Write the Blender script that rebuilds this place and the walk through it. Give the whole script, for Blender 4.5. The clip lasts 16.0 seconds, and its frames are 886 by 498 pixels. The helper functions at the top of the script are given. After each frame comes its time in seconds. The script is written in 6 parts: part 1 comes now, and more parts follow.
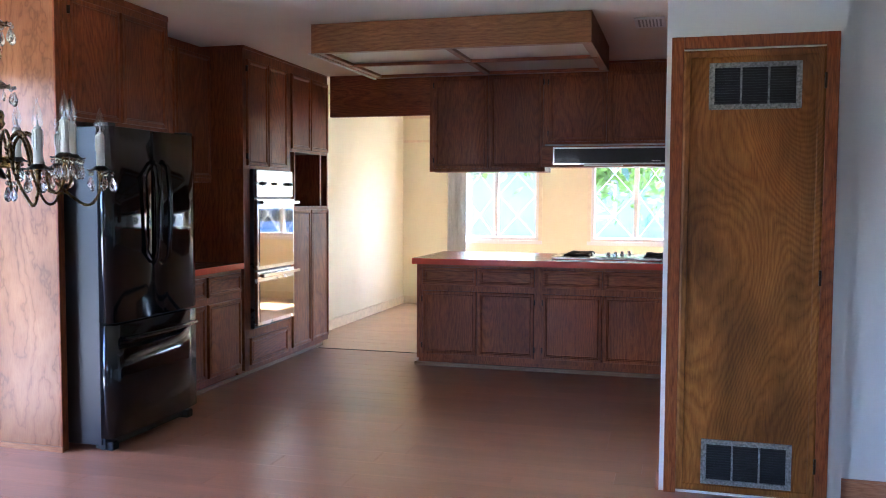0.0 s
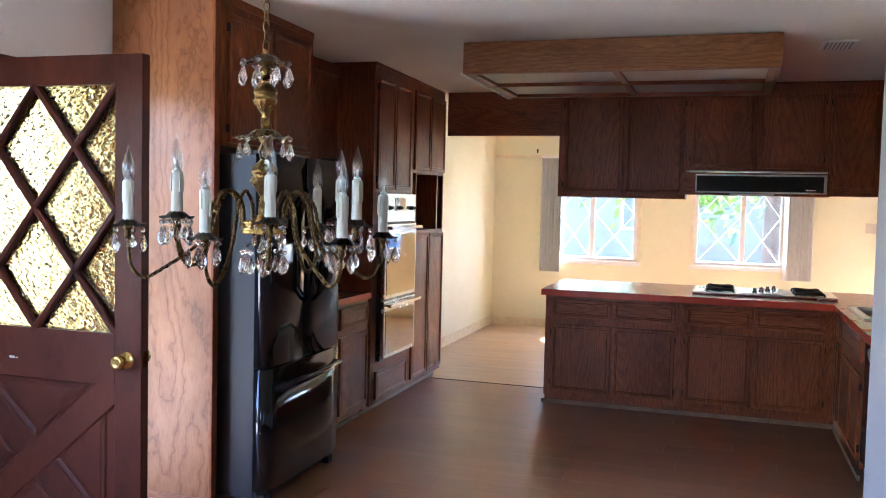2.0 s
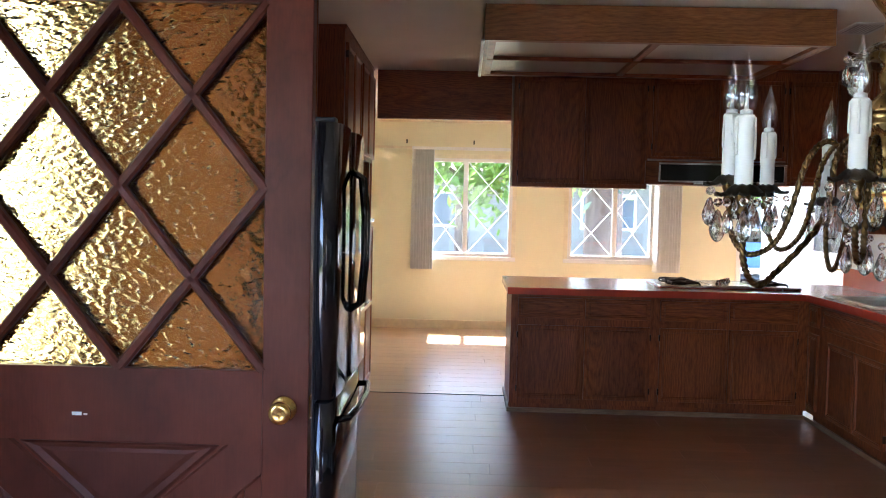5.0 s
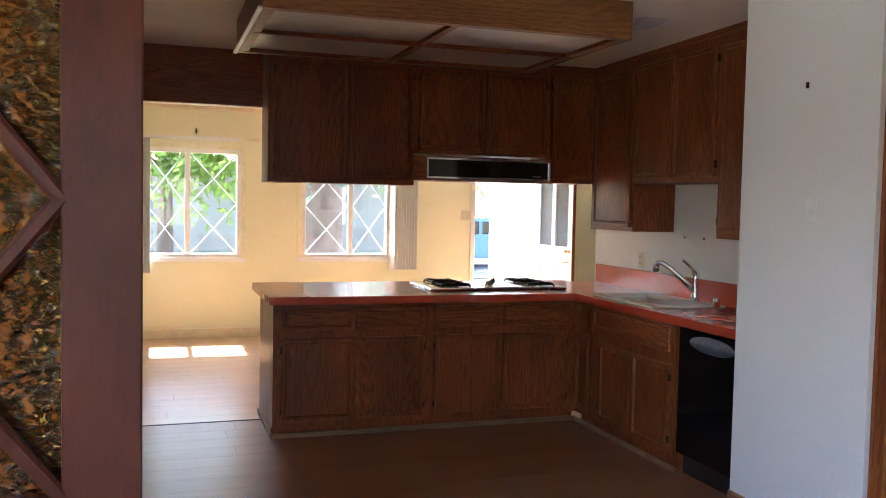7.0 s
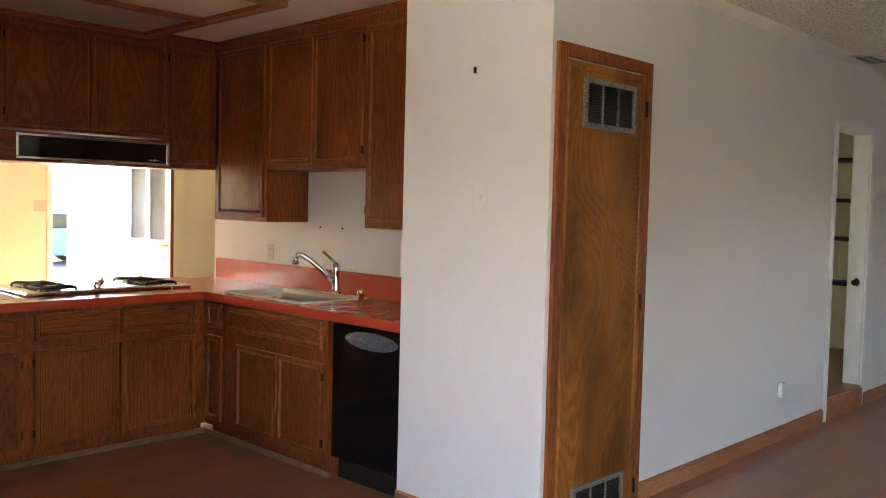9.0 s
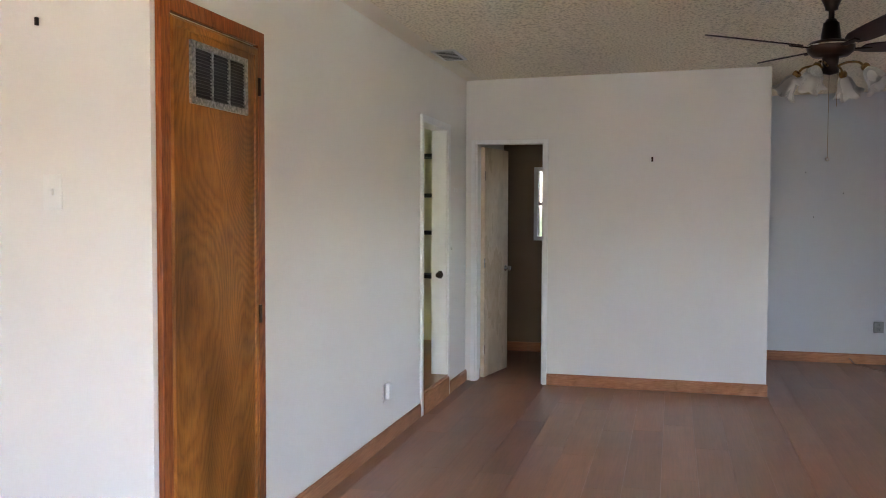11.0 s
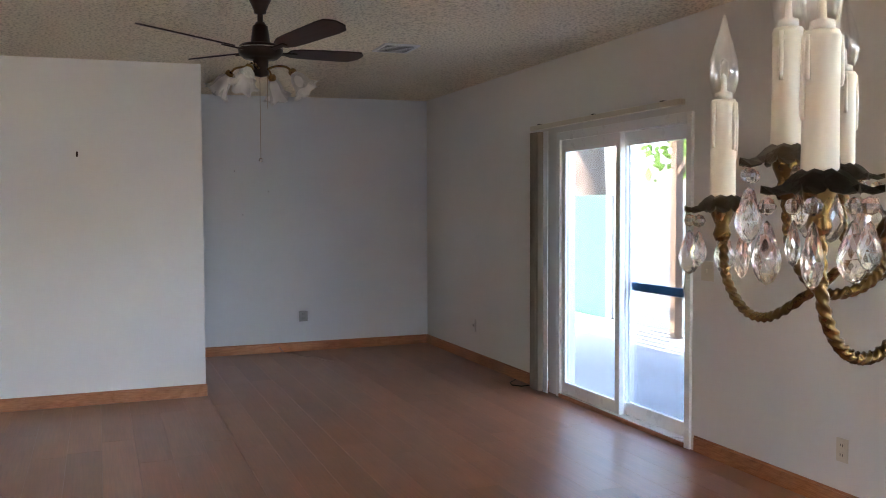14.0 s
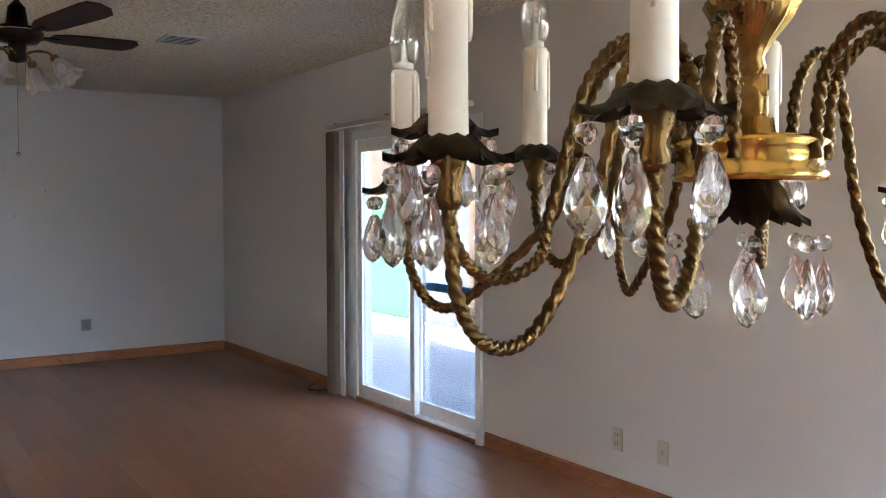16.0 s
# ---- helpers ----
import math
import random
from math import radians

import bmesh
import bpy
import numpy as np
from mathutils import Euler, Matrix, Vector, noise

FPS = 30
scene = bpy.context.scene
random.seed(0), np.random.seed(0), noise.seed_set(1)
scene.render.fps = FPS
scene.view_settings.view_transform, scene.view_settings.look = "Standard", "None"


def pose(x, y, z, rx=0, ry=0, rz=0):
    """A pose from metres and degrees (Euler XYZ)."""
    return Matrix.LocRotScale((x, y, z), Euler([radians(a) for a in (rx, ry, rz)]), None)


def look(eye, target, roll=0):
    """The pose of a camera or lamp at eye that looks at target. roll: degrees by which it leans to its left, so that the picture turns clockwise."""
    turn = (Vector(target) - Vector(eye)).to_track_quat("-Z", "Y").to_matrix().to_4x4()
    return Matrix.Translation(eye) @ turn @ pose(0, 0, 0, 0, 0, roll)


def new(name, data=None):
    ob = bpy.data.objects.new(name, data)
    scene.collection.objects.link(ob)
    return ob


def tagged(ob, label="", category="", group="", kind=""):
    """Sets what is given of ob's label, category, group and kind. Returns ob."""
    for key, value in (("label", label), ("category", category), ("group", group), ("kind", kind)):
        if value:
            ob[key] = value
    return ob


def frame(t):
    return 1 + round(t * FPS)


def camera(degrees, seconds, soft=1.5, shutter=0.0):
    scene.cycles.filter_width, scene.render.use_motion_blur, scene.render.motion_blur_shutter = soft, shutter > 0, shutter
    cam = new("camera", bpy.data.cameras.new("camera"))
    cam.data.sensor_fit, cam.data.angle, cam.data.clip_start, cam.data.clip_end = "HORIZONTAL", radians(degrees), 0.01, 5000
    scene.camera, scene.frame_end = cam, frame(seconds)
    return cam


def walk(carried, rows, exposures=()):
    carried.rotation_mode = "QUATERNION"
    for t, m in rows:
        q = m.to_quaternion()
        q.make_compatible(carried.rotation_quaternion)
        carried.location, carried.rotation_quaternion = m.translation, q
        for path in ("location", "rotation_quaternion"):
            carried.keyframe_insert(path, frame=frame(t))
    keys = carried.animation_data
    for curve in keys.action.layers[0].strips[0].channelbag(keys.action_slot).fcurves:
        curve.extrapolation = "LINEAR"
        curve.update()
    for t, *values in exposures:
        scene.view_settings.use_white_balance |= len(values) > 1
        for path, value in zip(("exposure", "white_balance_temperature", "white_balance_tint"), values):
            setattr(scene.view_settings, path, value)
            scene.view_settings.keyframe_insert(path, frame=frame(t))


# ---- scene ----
cam = camera(53.8, 16.0, soft=1.0)
PATH = [
    (0, (-0.622, 0.781, 1.391), (-1.152, 2.706, 1.274), 0.3),
    (0.5, (-0.773, 0.867, 1.378), (-1.323, 2.787, 1.259), 0.5),
    (1, (-0.987, 1.027, 1.465), (-1.584, 2.932, 1.351), 0.9),
    (1.5, (-1.187, 1.062, 1.528), (-1.801, 2.963, 1.417), 1.0),
    (2, (-1.451, 0.982, 1.555), (-2.061, 2.884, 1.445), 1.4),
    (2.5, (-1.763, 1.026, 1.504), (-2.287, 2.953, 1.398), 1.6),
    (3, (-2.115, 1.105, 1.501), (-2.516, 3.061, 1.396), 1.6),
    (3.2, (-2.209, 1.11, 1.458), (-2.565, 3.076, 1.362), 1.6),
    (5.3, (-3.176, 1.593, 1.463), (-3.115, 3.59, 1.363), 1.3),
    (5.5, (-3.219, 1.657, 1.466), (-3.066, 3.649, 1.365), 1.3),
    (6, (-3.299, 1.903, 1.474), (-2.968, 3.873, 1.37), 1.1),
    (6.5, (-3.349, 2.077, 1.482), (-2.899, 4.023, 1.375), 1.0),
    (7, (-3.456, 2.238, 1.497), (-2.828, 4.133, 1.392), 1.2),
    (7.5, (-3.484, 2.347, 1.502), (-2.665, 4.169, 1.399), 1.2),
    (8, (-3.463, 2.49, 1.466), (-2.436, 4.203, 1.364), 1.2),
    (8.5, (-3.466, 2.692, 1.474), (-2.219, 4.253, 1.372), 1.3),
    (9, (-3.563, 2.879, 1.461), (-2.118, 4.259, 1.361), 1.4),
    (9.2, (-3.567, 2.935, 1.457), (-2.048, 4.233, 1.359), 1.5),
    (11.3, (-3.049, 3.452, 1.441), (-1.084, 3.816, 1.352), 0.1),
    (11.5, (-3.0, 3.449, 1.452), (-1.02, 3.714, 1.36), 0.1),
    (12, (-2.917, 3.476, 1.465), (-0.919, 3.503, 1.369), 0.2),
    (12.5, (-2.907, 3.512, 1.469), (-0.924, 3.276, 1.375), 0.2),
    (13, (-2.9, 3.517, 1.473), (-0.956, 3.057, 1.381), 0.0),
    (13.5, (-2.901, 3.493, 1.481), (-1.0, 2.879, 1.386), -0.1),
    (14, (-2.894, 3.478, 1.467), (-1.036, 2.742, 1.372), -0.2),
    (14.5, (-2.897, 3.467, 1.459), (-1.086, 2.623, 1.365), -0.2),
    (15, (-2.901, 3.404, 1.451), (-1.159, 2.425, 1.358), 0.1),
    (15.5, (-2.897, 3.35, 1.446), (-1.236, 2.24, 1.356), 0.2),
    (16, (-2.869, 3.323, 1.448), (-1.21, 2.21, 1.359), -0.1),
]
walk(cam, [(t, look(eye, target, roll)) for t, eye, target, roll in PATH], exposures=[(0.0, 5.3, 5250, 18), (3.0, 4.95, 5750, 18), (5.5, 4.75, 5950, 17), (7.0, 4.7, 6400, 17), (8.0, 4.85, 6900, 17), (9.0, 5.35, 7500, 18), (11.5, 5.85, 7150, 18), (12.5, 5.85, 7100, 18), (16.0, 5.6, 7150, 18)])

# ---- world and sun ----
world = bpy.data.worlds.new("sky")
scene.world = world
world.use_nodes = True
wn = world.node_tree.nodes
sky = wn.new("ShaderNodeTexSky")
sky.sky_type = "NISHITA"
sky.sun_disc = False
sky.sun_elevation = radians(58)
sky.sun_rotation = radians(0)
wn["Background"].inputs["Strength"].default_value = 0.15
world.node_tree.links.new(sky.outputs["Color"], wn["Background"].inputs["Color"])
sun = new("sun", bpy.data.lights.new("sun", "SUN"))
sun.data.energy, sun.data.angle, sun.data.color = 3.2, radians(0.5), (1.0, 0.95, 0.87)
sun.matrix_world = look((0, 10, 16), (0, 0, 0))


# ---- materials ----
def material(name, rough=0.5, metal=0.0, color=(0.8, 0.8, 0.8), spec=0.5):
    m = bpy.data.materials.new(name)
    m.use_nodes = True
    b = m.node_tree.nodes["Principled BSDF"]
    b.inputs["Base Color"].default_value = (*color, 1)
    b.inputs["Roughness"].default_value = rough
    b.inputs["Metallic"].default_value = metal
    b.inputs["Specular IOR Level"].default_value = spec
    return m, m.node_tree.nodes, m.node_tree.links, b


def coords(n, l, scale, shift=True):
    tc = n.new("ShaderNodeTexCoord")
    mp = n.new("ShaderNodeMapping")
    mp.inputs["Scale"].default_value = scale
    if shift:
        oi = n.new("ShaderNodeObjectInfo")
        mul = n.new("ShaderNodeVectorMath")
        mul.operation = "MULTIPLY_ADD"
        l.new(oi.outputs["Random"], mul.inputs[0])
        mul.inputs[1].default_value = (7.3, 5.1, 9.7)
        l.new(tc.outputs["Object"], mul.inputs[2])
        l.new(mul.outputs[0], mp.inputs["Vector"])
    else:
        l.new(tc.outputs["Object"], mp.inputs["Vector"])
    return mp.outputs["Vector"]


def noise_node(n, l, vec, scale, detail=3.0, rough=0.55, dist=0.0):
    t = n.new("ShaderNodeTexNoise")
    t.inputs["Scale"].default_value, t.inputs["Detail"].default_value = scale, detail
    t.inputs["Roughness"].default_value, t.inputs["Distortion"].default_value = rough, dist
    l.new(vec, t.inputs["Vector"])
    return t.outputs["Fac"]


def ramp(n, l, fac, stops):
    r = n.new("ShaderNodeValToRGB")
    e = r.color_ramp.elements
    while len(e) < len(stops):
        e.new(0.5)
    for k, (p, c) in zip(e, stops):
        k.position, k.color = p, (*c, 1)
    l.new(fac, r.inputs["Fac"])
    return r.outputs["Color"]


def math_node(n, l, op, a, b):
    m = n.new("ShaderNodeMath")
    m.operation = op
    for k, v in ((0, a), (1, b)):
        if isinstance(v, (int, float)):
            m.inputs[k].default_value = v
        else:
            l.new(v, m.inputs[k])
    return m.outputs[0]


def mix(n, l, fac, a, b, mode="MIX"):
    m = n.new("ShaderNodeMix")
    m.data_type, m.blend_type = "RGBA", mode
    for k, v in ((0, fac), (6, a), (7, b)):
        if isinstance(v, (int, float)):
            m.inputs[k].default_value = v
        elif isinstance(v, tuple):
            m.inputs[k].default_value = (*v, 1)
        else:
            l.new(v, m.inputs[k])
    return m.outputs[2]


def bump(n, l, b, height, strength, distance=0.01):
    k = n.new("ShaderNodeBump")
    k.inputs["Strength"].default_value, k.inputs["Distance"].default_value = strength, distance
    l.new(height, k.inputs["Height"])
    l.new(k.outputs["Normal"], b.inputs["Normal"])


def wood(name, dark, mid, light, along="z", rough=0.35, rings=110.0, grain=1.0, size=2.0, stain=0.72, spec=0.28, stretch=0.15, line=0.55):
    """Plain-sawn oak: cathedral rings stretched along the grain, fine pores, broad tone patches."""
    m, n, l, b = material(name, rough, spec=spec)
    st = {"x": (stretch, 1, 1), "y": (1, stretch, 1), "z": (1, 1, stretch)}[along]
    base = noise_node(n, l, coords(n, l, st), size, 1.0, 0.35, 0.35)
    wob = noise_node(n, l, coords(n, l, tuple(11.0 if q == 1 else 6.0 for q in st)), 1.6, 2.0)
    phase = math_node(n, l, "ADD", math_node(n, l, "MULTIPLY", base, rings), math_node(n, l, "MULTIPLY", wob, 3.2))
    ring = math_node(n, l, "PINGPONG", phase, 1.0)
    pores = noise_node(n, l, coords(n, l, tuple(70 if q == 1 else 4.5 for q in st)), 3.0, 3.0, 0.65)
    wide = noise_node(n, l, coords(n, l, tuple(1.3 if q == 1 else 0.6 for q in st)), 2.0, 3.0)
    col = ramp(n, l, ring, [(0.0, tuple(line * a + (1 - line) * c for a, c in zip(dark, mid))), (0.20, mid), (1.0, light)])
    col = mix(n, l, 0.5 * grain, col, ramp(n, l, pores, [(0.36, dark), (0.52, mid), (0.66, light)]), "MIX")
    tone = ramp(n, l, wide, [(0.34, (stain, stain * 0.93, stain * 0.85)), (0.64, (1.14, 1.1, 1.05))])
    col = mix(n, l, 1.0, col, tone, "MULTIPLY")
    l.new(col, b.inputs["Base Color"])
    l.new(ramp(n, l, wide, [(0.3, (rough + 0.08,) * 3), (0.7, (rough - 0.05,) * 3)]), b.inputs["Roughness"])
    bump(n, l, b, math_node(n, l, "ADD", pores, math_node(n, l, "MULTIPLY", ring, 0.3)), 0.14, 0.002)
    return m


def laminate(name, color, rough=0.2):
    """Printed laminate: fine streaks along x, each plank a shade of its own."""
    m, n, l, b = material(name, rough, spec=0.7)
    streak = noise_node(n, l, coords(n, l, (1.5, 38, 38)), 2.4, 3.0, 0.6)
    broad = noise_node(n, l, coords(n, l, (0.7, 4, 4)), 2.0, 2.0, 0.5)
    oi = n.new("ShaderNodeObjectInfo")
    c0 = tuple(c * 0.88 for c in color)
    c1 = tuple(c * 1.10 for c in color)
    col = ramp(n, l, streak, [(0.3, c0), (0.7, c1)])
    col = mix(n, l, 1.0, col, ramp(n, l, oi.outputs["Random"], [(0.0, (0.87, 0.86, 0.85)), (1.0, (1.10, 1.09, 1.08))]), "MULTIPLY")
    col = mix(n, l, 1.0, col, ramp(n, l, broad, [(0.3, (0.92, 0.91, 0.90)), (0.7, (1.07, 1.06, 1.05))]), "MULTIPLY")
    l.new(col, b.inputs["Base Color"])
    smear = noise_node(n, l, coords(n, l, (1, 1, 1), False), 3.0, 4.0, 0.6)
    l.new(ramp(n, l, smear, [(0.3, (rough + 0.03,) * 3), (0.7, (rough - 0.01,) * 3)]), b.inputs["Roughness"])
    return m


def plaster(name, color, rough=0.7, lump=0.15, size=60.0, blotch=0.05):
    m, n, l, b = material(name, rough)
    vec = coords(n, l, (1, 1, 1), False)
    fine = noise_node(n, l, vec, size, 4.0, 0.6)
    wide = noise_node(n, l, vec, 0.9, 3.0)
    lo = tuple(c * (1 - blotch) for c in color)
    hi = tuple(min(1, c * (1 + blotch)) for c in color)
    l.new(ramp(n, l, wide, [(0.35, lo), (0.65, hi)]), b.inputs["Base Color"])
    bump(n, l, b, fine, lump, 0.006 if lump < 0.9 else 0.03)
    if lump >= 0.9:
        # shade between the lumps put into the colour: dark pits, lighter tops
        pit_shade = ramp(n, l, fine, [(0.36, (0.62, 0.60, 0.55)), (0.50, (1.02, 1.02, 1.02)), (0.62, (1.1, 1.1, 1.1))])
        l.new(mix(n, l, 1.0, ramp(n, l, wide, [(0.35, lo), (0.65, hi)]), pit_shade, "MULTIPLY"), b.inputs["Base Color"])
    return m


def plain(name, color, rough=0.4, metal=0.0, var=0.08, size=14.0, spec=0.5):
    m, n, l, b = material(name, rough, metal, color, spec)
    f = noise_node(n, l, coords(n, l, (1, 1, 1)), size, 4.0)
    l.new(ramp(n, l, f, [(0.3, tuple(c * (1 - var) for c in color)), (0.7, tuple(min(1, c * (1 + var)) for c in color))]), b.inputs["Base Color"])
    l.new(ramp(n, l, f, [(0.3, (min(1, rough * 1.15),) * 3), (0.7, (rough * 0.85,) * 3)]), b.inputs["Roughness"])
    return m


STAIN = ((0.08, 0.018, 0.006), (0.24, 0.064, 0.019), (0.35, 0.112, 0.033))
OAK = wood("stained_oak", *STAIN, "z", 0.34)
OAK_H = wood("stained_oak_level", *STAIN, "x", 0.34)
OAK_Y = wood("stained_oak_cross", *STAIN, "y", 0.34)
OAK_LT = wood("golden_oak", (0.12, 0.034, 0.006), (0.30, 0.108, 0.020), (0.42, 0.168, 0.038), "z", 0.34, 190.0, 0.7, stain=0.42, stretch=0.26, line=0.34)
OAK_PALE = wood("pale_oak_veneer", (0.10, 0.034, 0.010), (0.27, 0.108, 0.042), (0.32, 0.138, 0.058), "z", 0.36, 60.0, 0.45, stain=0.72, stretch=0.2)
TRIM_OAK = wood("baseboard_oak", (0.27, 0.105, 0.045), (0.44, 0.19, 0.092), (0.53, 0.25, 0.13), "x", 0.35)
TRIM_OAK_Y = wood("baseboard_oak_cross", (0.27, 0.105, 0.045), (0.44, 0.19, 0.092), (0.53, 0.25, 0.13), "y", 0.35)
MAHOGANY = wood("red_brown_door", (0.066, 0.015, 0.008), (0.092, 0.022, 0.012), (0.112, 0.029, 0.016), "z", 0.42, 9.0, 0.5, stain=0.6, spec=0.2)
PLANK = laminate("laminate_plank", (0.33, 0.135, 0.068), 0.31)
# paler and less red than PLANK, to hold down the orange sun bounce
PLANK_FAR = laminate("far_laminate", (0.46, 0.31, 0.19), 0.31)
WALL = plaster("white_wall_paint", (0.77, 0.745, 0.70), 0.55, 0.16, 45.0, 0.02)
# alcove end wall: cooler and a little darker than WALL
WALL_GREY = plaster("grey_white_alcove_wall", (0.65, 0.66, 0.68), 0.55, 0.16, 45.0, 0.02)
WALL_YEL = plaster("cream_yellow_wall_paint", (0.82, 0.785, 0.575), 0.6, 0.10, 45.0, 0.03)
WALL_BRN = plaster("brown_closet_paint", (0.22, 0.14, 0.075), 0.6, 0.10, 45.0, 0.03)
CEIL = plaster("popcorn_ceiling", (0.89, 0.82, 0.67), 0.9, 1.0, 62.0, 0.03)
CEIL_K = plaster("troweled_ceiling", (0.84, 0.78, 0.67), 0.75, 0.3, 9.0, 0.05)
WHITE = plain("white_trim_paint", (0.80, 0.80, 0.78), 0.35, 0.0, 0.03)
VINYL = plain("white_vinyl", (0.82, 0.82, 0.80), 0.3, 0.0, 0.02)
RED = plain("orange_red_laminate", (0.56, 0.075, 0.035), 0.22, 0.0, 0.05)
BLACK = plain("black_gloss", (0.006, 0.006, 0.007), 0.09, 0.0, 0.1)
BLACK_TEX = plain("black_textured", (0.012, 0.012, 0.013), 0.4, 0.0, 0.2, 220.0)
BLACK_MAT = plain("black_matte", (0.012, 0.011, 0.010), 0.5, 0.0, 0.2)
STEEL = plain("brushed_steel", (0.62, 0.62, 0.60), 0.25, 1.0, 0.06)
SHOE = wood("pale_shoe_moulding", (0.18, 0.10, 0.055), (0.27, 0.17, 0.10), (0.33, 0.22, 0.14), "x", 0.4)
CHROME = plain("chrome", (0.75, 0.75, 0.76), 0.08, 1.0, 0.03)
BRASS = plain("polished_brass", (0.72, 0.46, 0.14), 0.2, 1.0, 0.12)
OVEN_GLASS = plain("mirror_oven_glass", (0.42, 0.36, 0.27), 0.04, 1.0, 0.02)
ALMOND = plain("almond_plastic", (0.66, 0.60, 0.47), 0.4, 0.0, 0.03)
PLATE_W = plain("white_plastic", (0.78, 0.77, 0.73), 0.4, 0.0, 0.03)
SINK = plain("cream_enamel", (0.66, 0.62, 0.52), 0.2, 0.0, 0.03)
BRONZE = plain("dark_bronze", (0.035, 0.020, 0.014), 0.35, 0.8, 0.2)
DARK = plain("shadow_gap", (0.01, 0.008, 0.006), 0.8)


def glass_mat(name, color=(1, 1, 1), rough=0.0, waves=0.0, size=30.0, ior=1.45):
    m, n, l, b = material(name, rough, 0.0, color)
    b.inputs["Transmission Weight"].default_value = 1.0
    b.inputs["IOR"].default_value = ior
    if waves:
        ripple = noise_node(n, l, coords(n, l, (1, 1, 2.2), False), size, 1.0, 0.4, 0.3)
        bump(n, l, b, ripple, waves, 0.045)
    return m


def pane_mat(name, tint=(1, 1, 1), gloss=0.06):
    """Thin clear window glass: see-through with a weak reflection."""
    m = bpy.data.materials.new(name)
    m.use_nodes = True
    n, l = m.node_tree.nodes, m.node_tree.links
    n.remove(n["Principled BSDF"])
    t, g, k = n.new("ShaderNodeBsdfTransparent"), n.new("ShaderNodeBsdfGlossy"), n.new("ShaderNodeMixShader")
    t.inputs["Color"].default_value = (*tint, 1)
    g.inputs["Roughness"].default_value = 0.02
    k.inputs[0].default_value = gloss
    l.new(t.outputs[0], k.inputs[1])
    l.new(g.outputs[0], k.inputs[2])
    l.new(k.outputs[0], n["Material Output"].inputs["Surface"])
    return m


PANE = pane_mat("window_glass")
# tints of these two panes are added to dim the overbright view outdoors
PANE_T = pane_mat("tinted_door_glass", (0.52, 0.55, 0.57), 0.05)
PANE_F = pane_mat("dimmed_window_glass", (0.92, 0.92, 0.90), 0.06)
AMBER = glass_mat("amber_hammered_glass", (0.54, 0.385, 0.135), 0.20, 0.0, 46.0, 1.35)
_n, _l = AMBER.node_tree.nodes, AMBER.node_tree.links
_vec = coords(_n, _l, (1, 1, 1.9), False)
_v = _n.new("ShaderNodeTexVoronoi")
_v.feature = "SMOOTH_F1"
_v.inputs["Scale"].default_value, _v.inputs["Smoothness"].default_value = 42.0, 0.55
_l.new(_vec, _v.inputs["Vector"])
_h = math_node(_n, _l, "ADD", _v.outputs["Distance"], math_node(_n, _l, "MULTIPLY", noise_node(_n, _l, _vec, 34.0, 2.0, 0.5, 0.4), 0.7))
bump(_n, _l, _n["Principled BSDF"], _h, 1.0, 0.015)


# ---- mesh helpers ----
def box(bm, x0, x1, y0, y1, z0, z1, m=None, bevel=0.0):
    x0, x1 = min(x0, x1), max(x0, x1)
    y0, y1 = min(y0, y1), max(y0, y1)
    z0, z1 = min(z0, z1), max(z0, z1)
    r = bmesh.ops.create_cube(bm, size=1.0, matrix=Matrix.LocRotScale(((x0 + x1) / 2, (y0 + y1) / 2, (z0 + z1) / 2), None, (x1 - x0, y1 - y0, z1 - z0)))
    vs = r["verts"]
    if bevel:
        es = list({e for v in vs for e in v.link_edges})
        k = bmesh.ops.bevel(bm, geom=es, offset=bevel, segments=2, affect="EDGES", profile=0.5)
        vs = list({v for f in k["faces"] for v in f.verts} | {v for v in vs if v.is_valid})
    if m is not None:
        bmesh.ops.transform(bm, matrix=m, verts=vs)
    return vs


def rings(bm, w, h, prof, x=0.0, z=0.0, hole=False):
    """A moulded panel whose front looks to -y: nested rectangles at (inset, depth), from the back outwards in."""
    loops = []
    for i, d in prof:
        loops.append([bm.verts.new(p) for p in ((x + i, d, z + i), (x + w - i, d, z + i), (x + w - i, d, z + h - i), (x + i, d, z + h - i))])
    for a, b in zip(loops, loops[1:]):
        for k in range(4):
            bm.faces.new((a[k], a[(k + 1) % 4], b[(k + 1) % 4], b[k]))
    if not hole:
        bm.faces.new(loops[-1])
        bm.faces.new(loops[0][::-1])
    return loops


def lathe(bm, prof, seg=16, m=None):
    """Turns a profile of (radius, height) about z."""
    rows = []
    for r, z in prof:
        rows.append([bm.verts.new((r * math.cos(2 * math.pi * k / seg), r * math.sin(2 * math.pi * k / seg), z)) for k in range(seg)])
    for a, b in zip(rows, rows[1:]):
        for k in range(seg):
            bm.faces.new((a[k], a[(k + 1) % seg], b[(k + 1) % seg], b[k]))
    if prof[0][0] > 1e-4:
        bm.faces.new(rows[0][::-1])
    if prof[-1][0] > 1e-4:
        bm.faces.new(rows[-1])
    vs = [v for r in rows for v in r]
    if m is not None:
        bmesh.ops.transform(bm, matrix=m, verts=vs)
    return vs


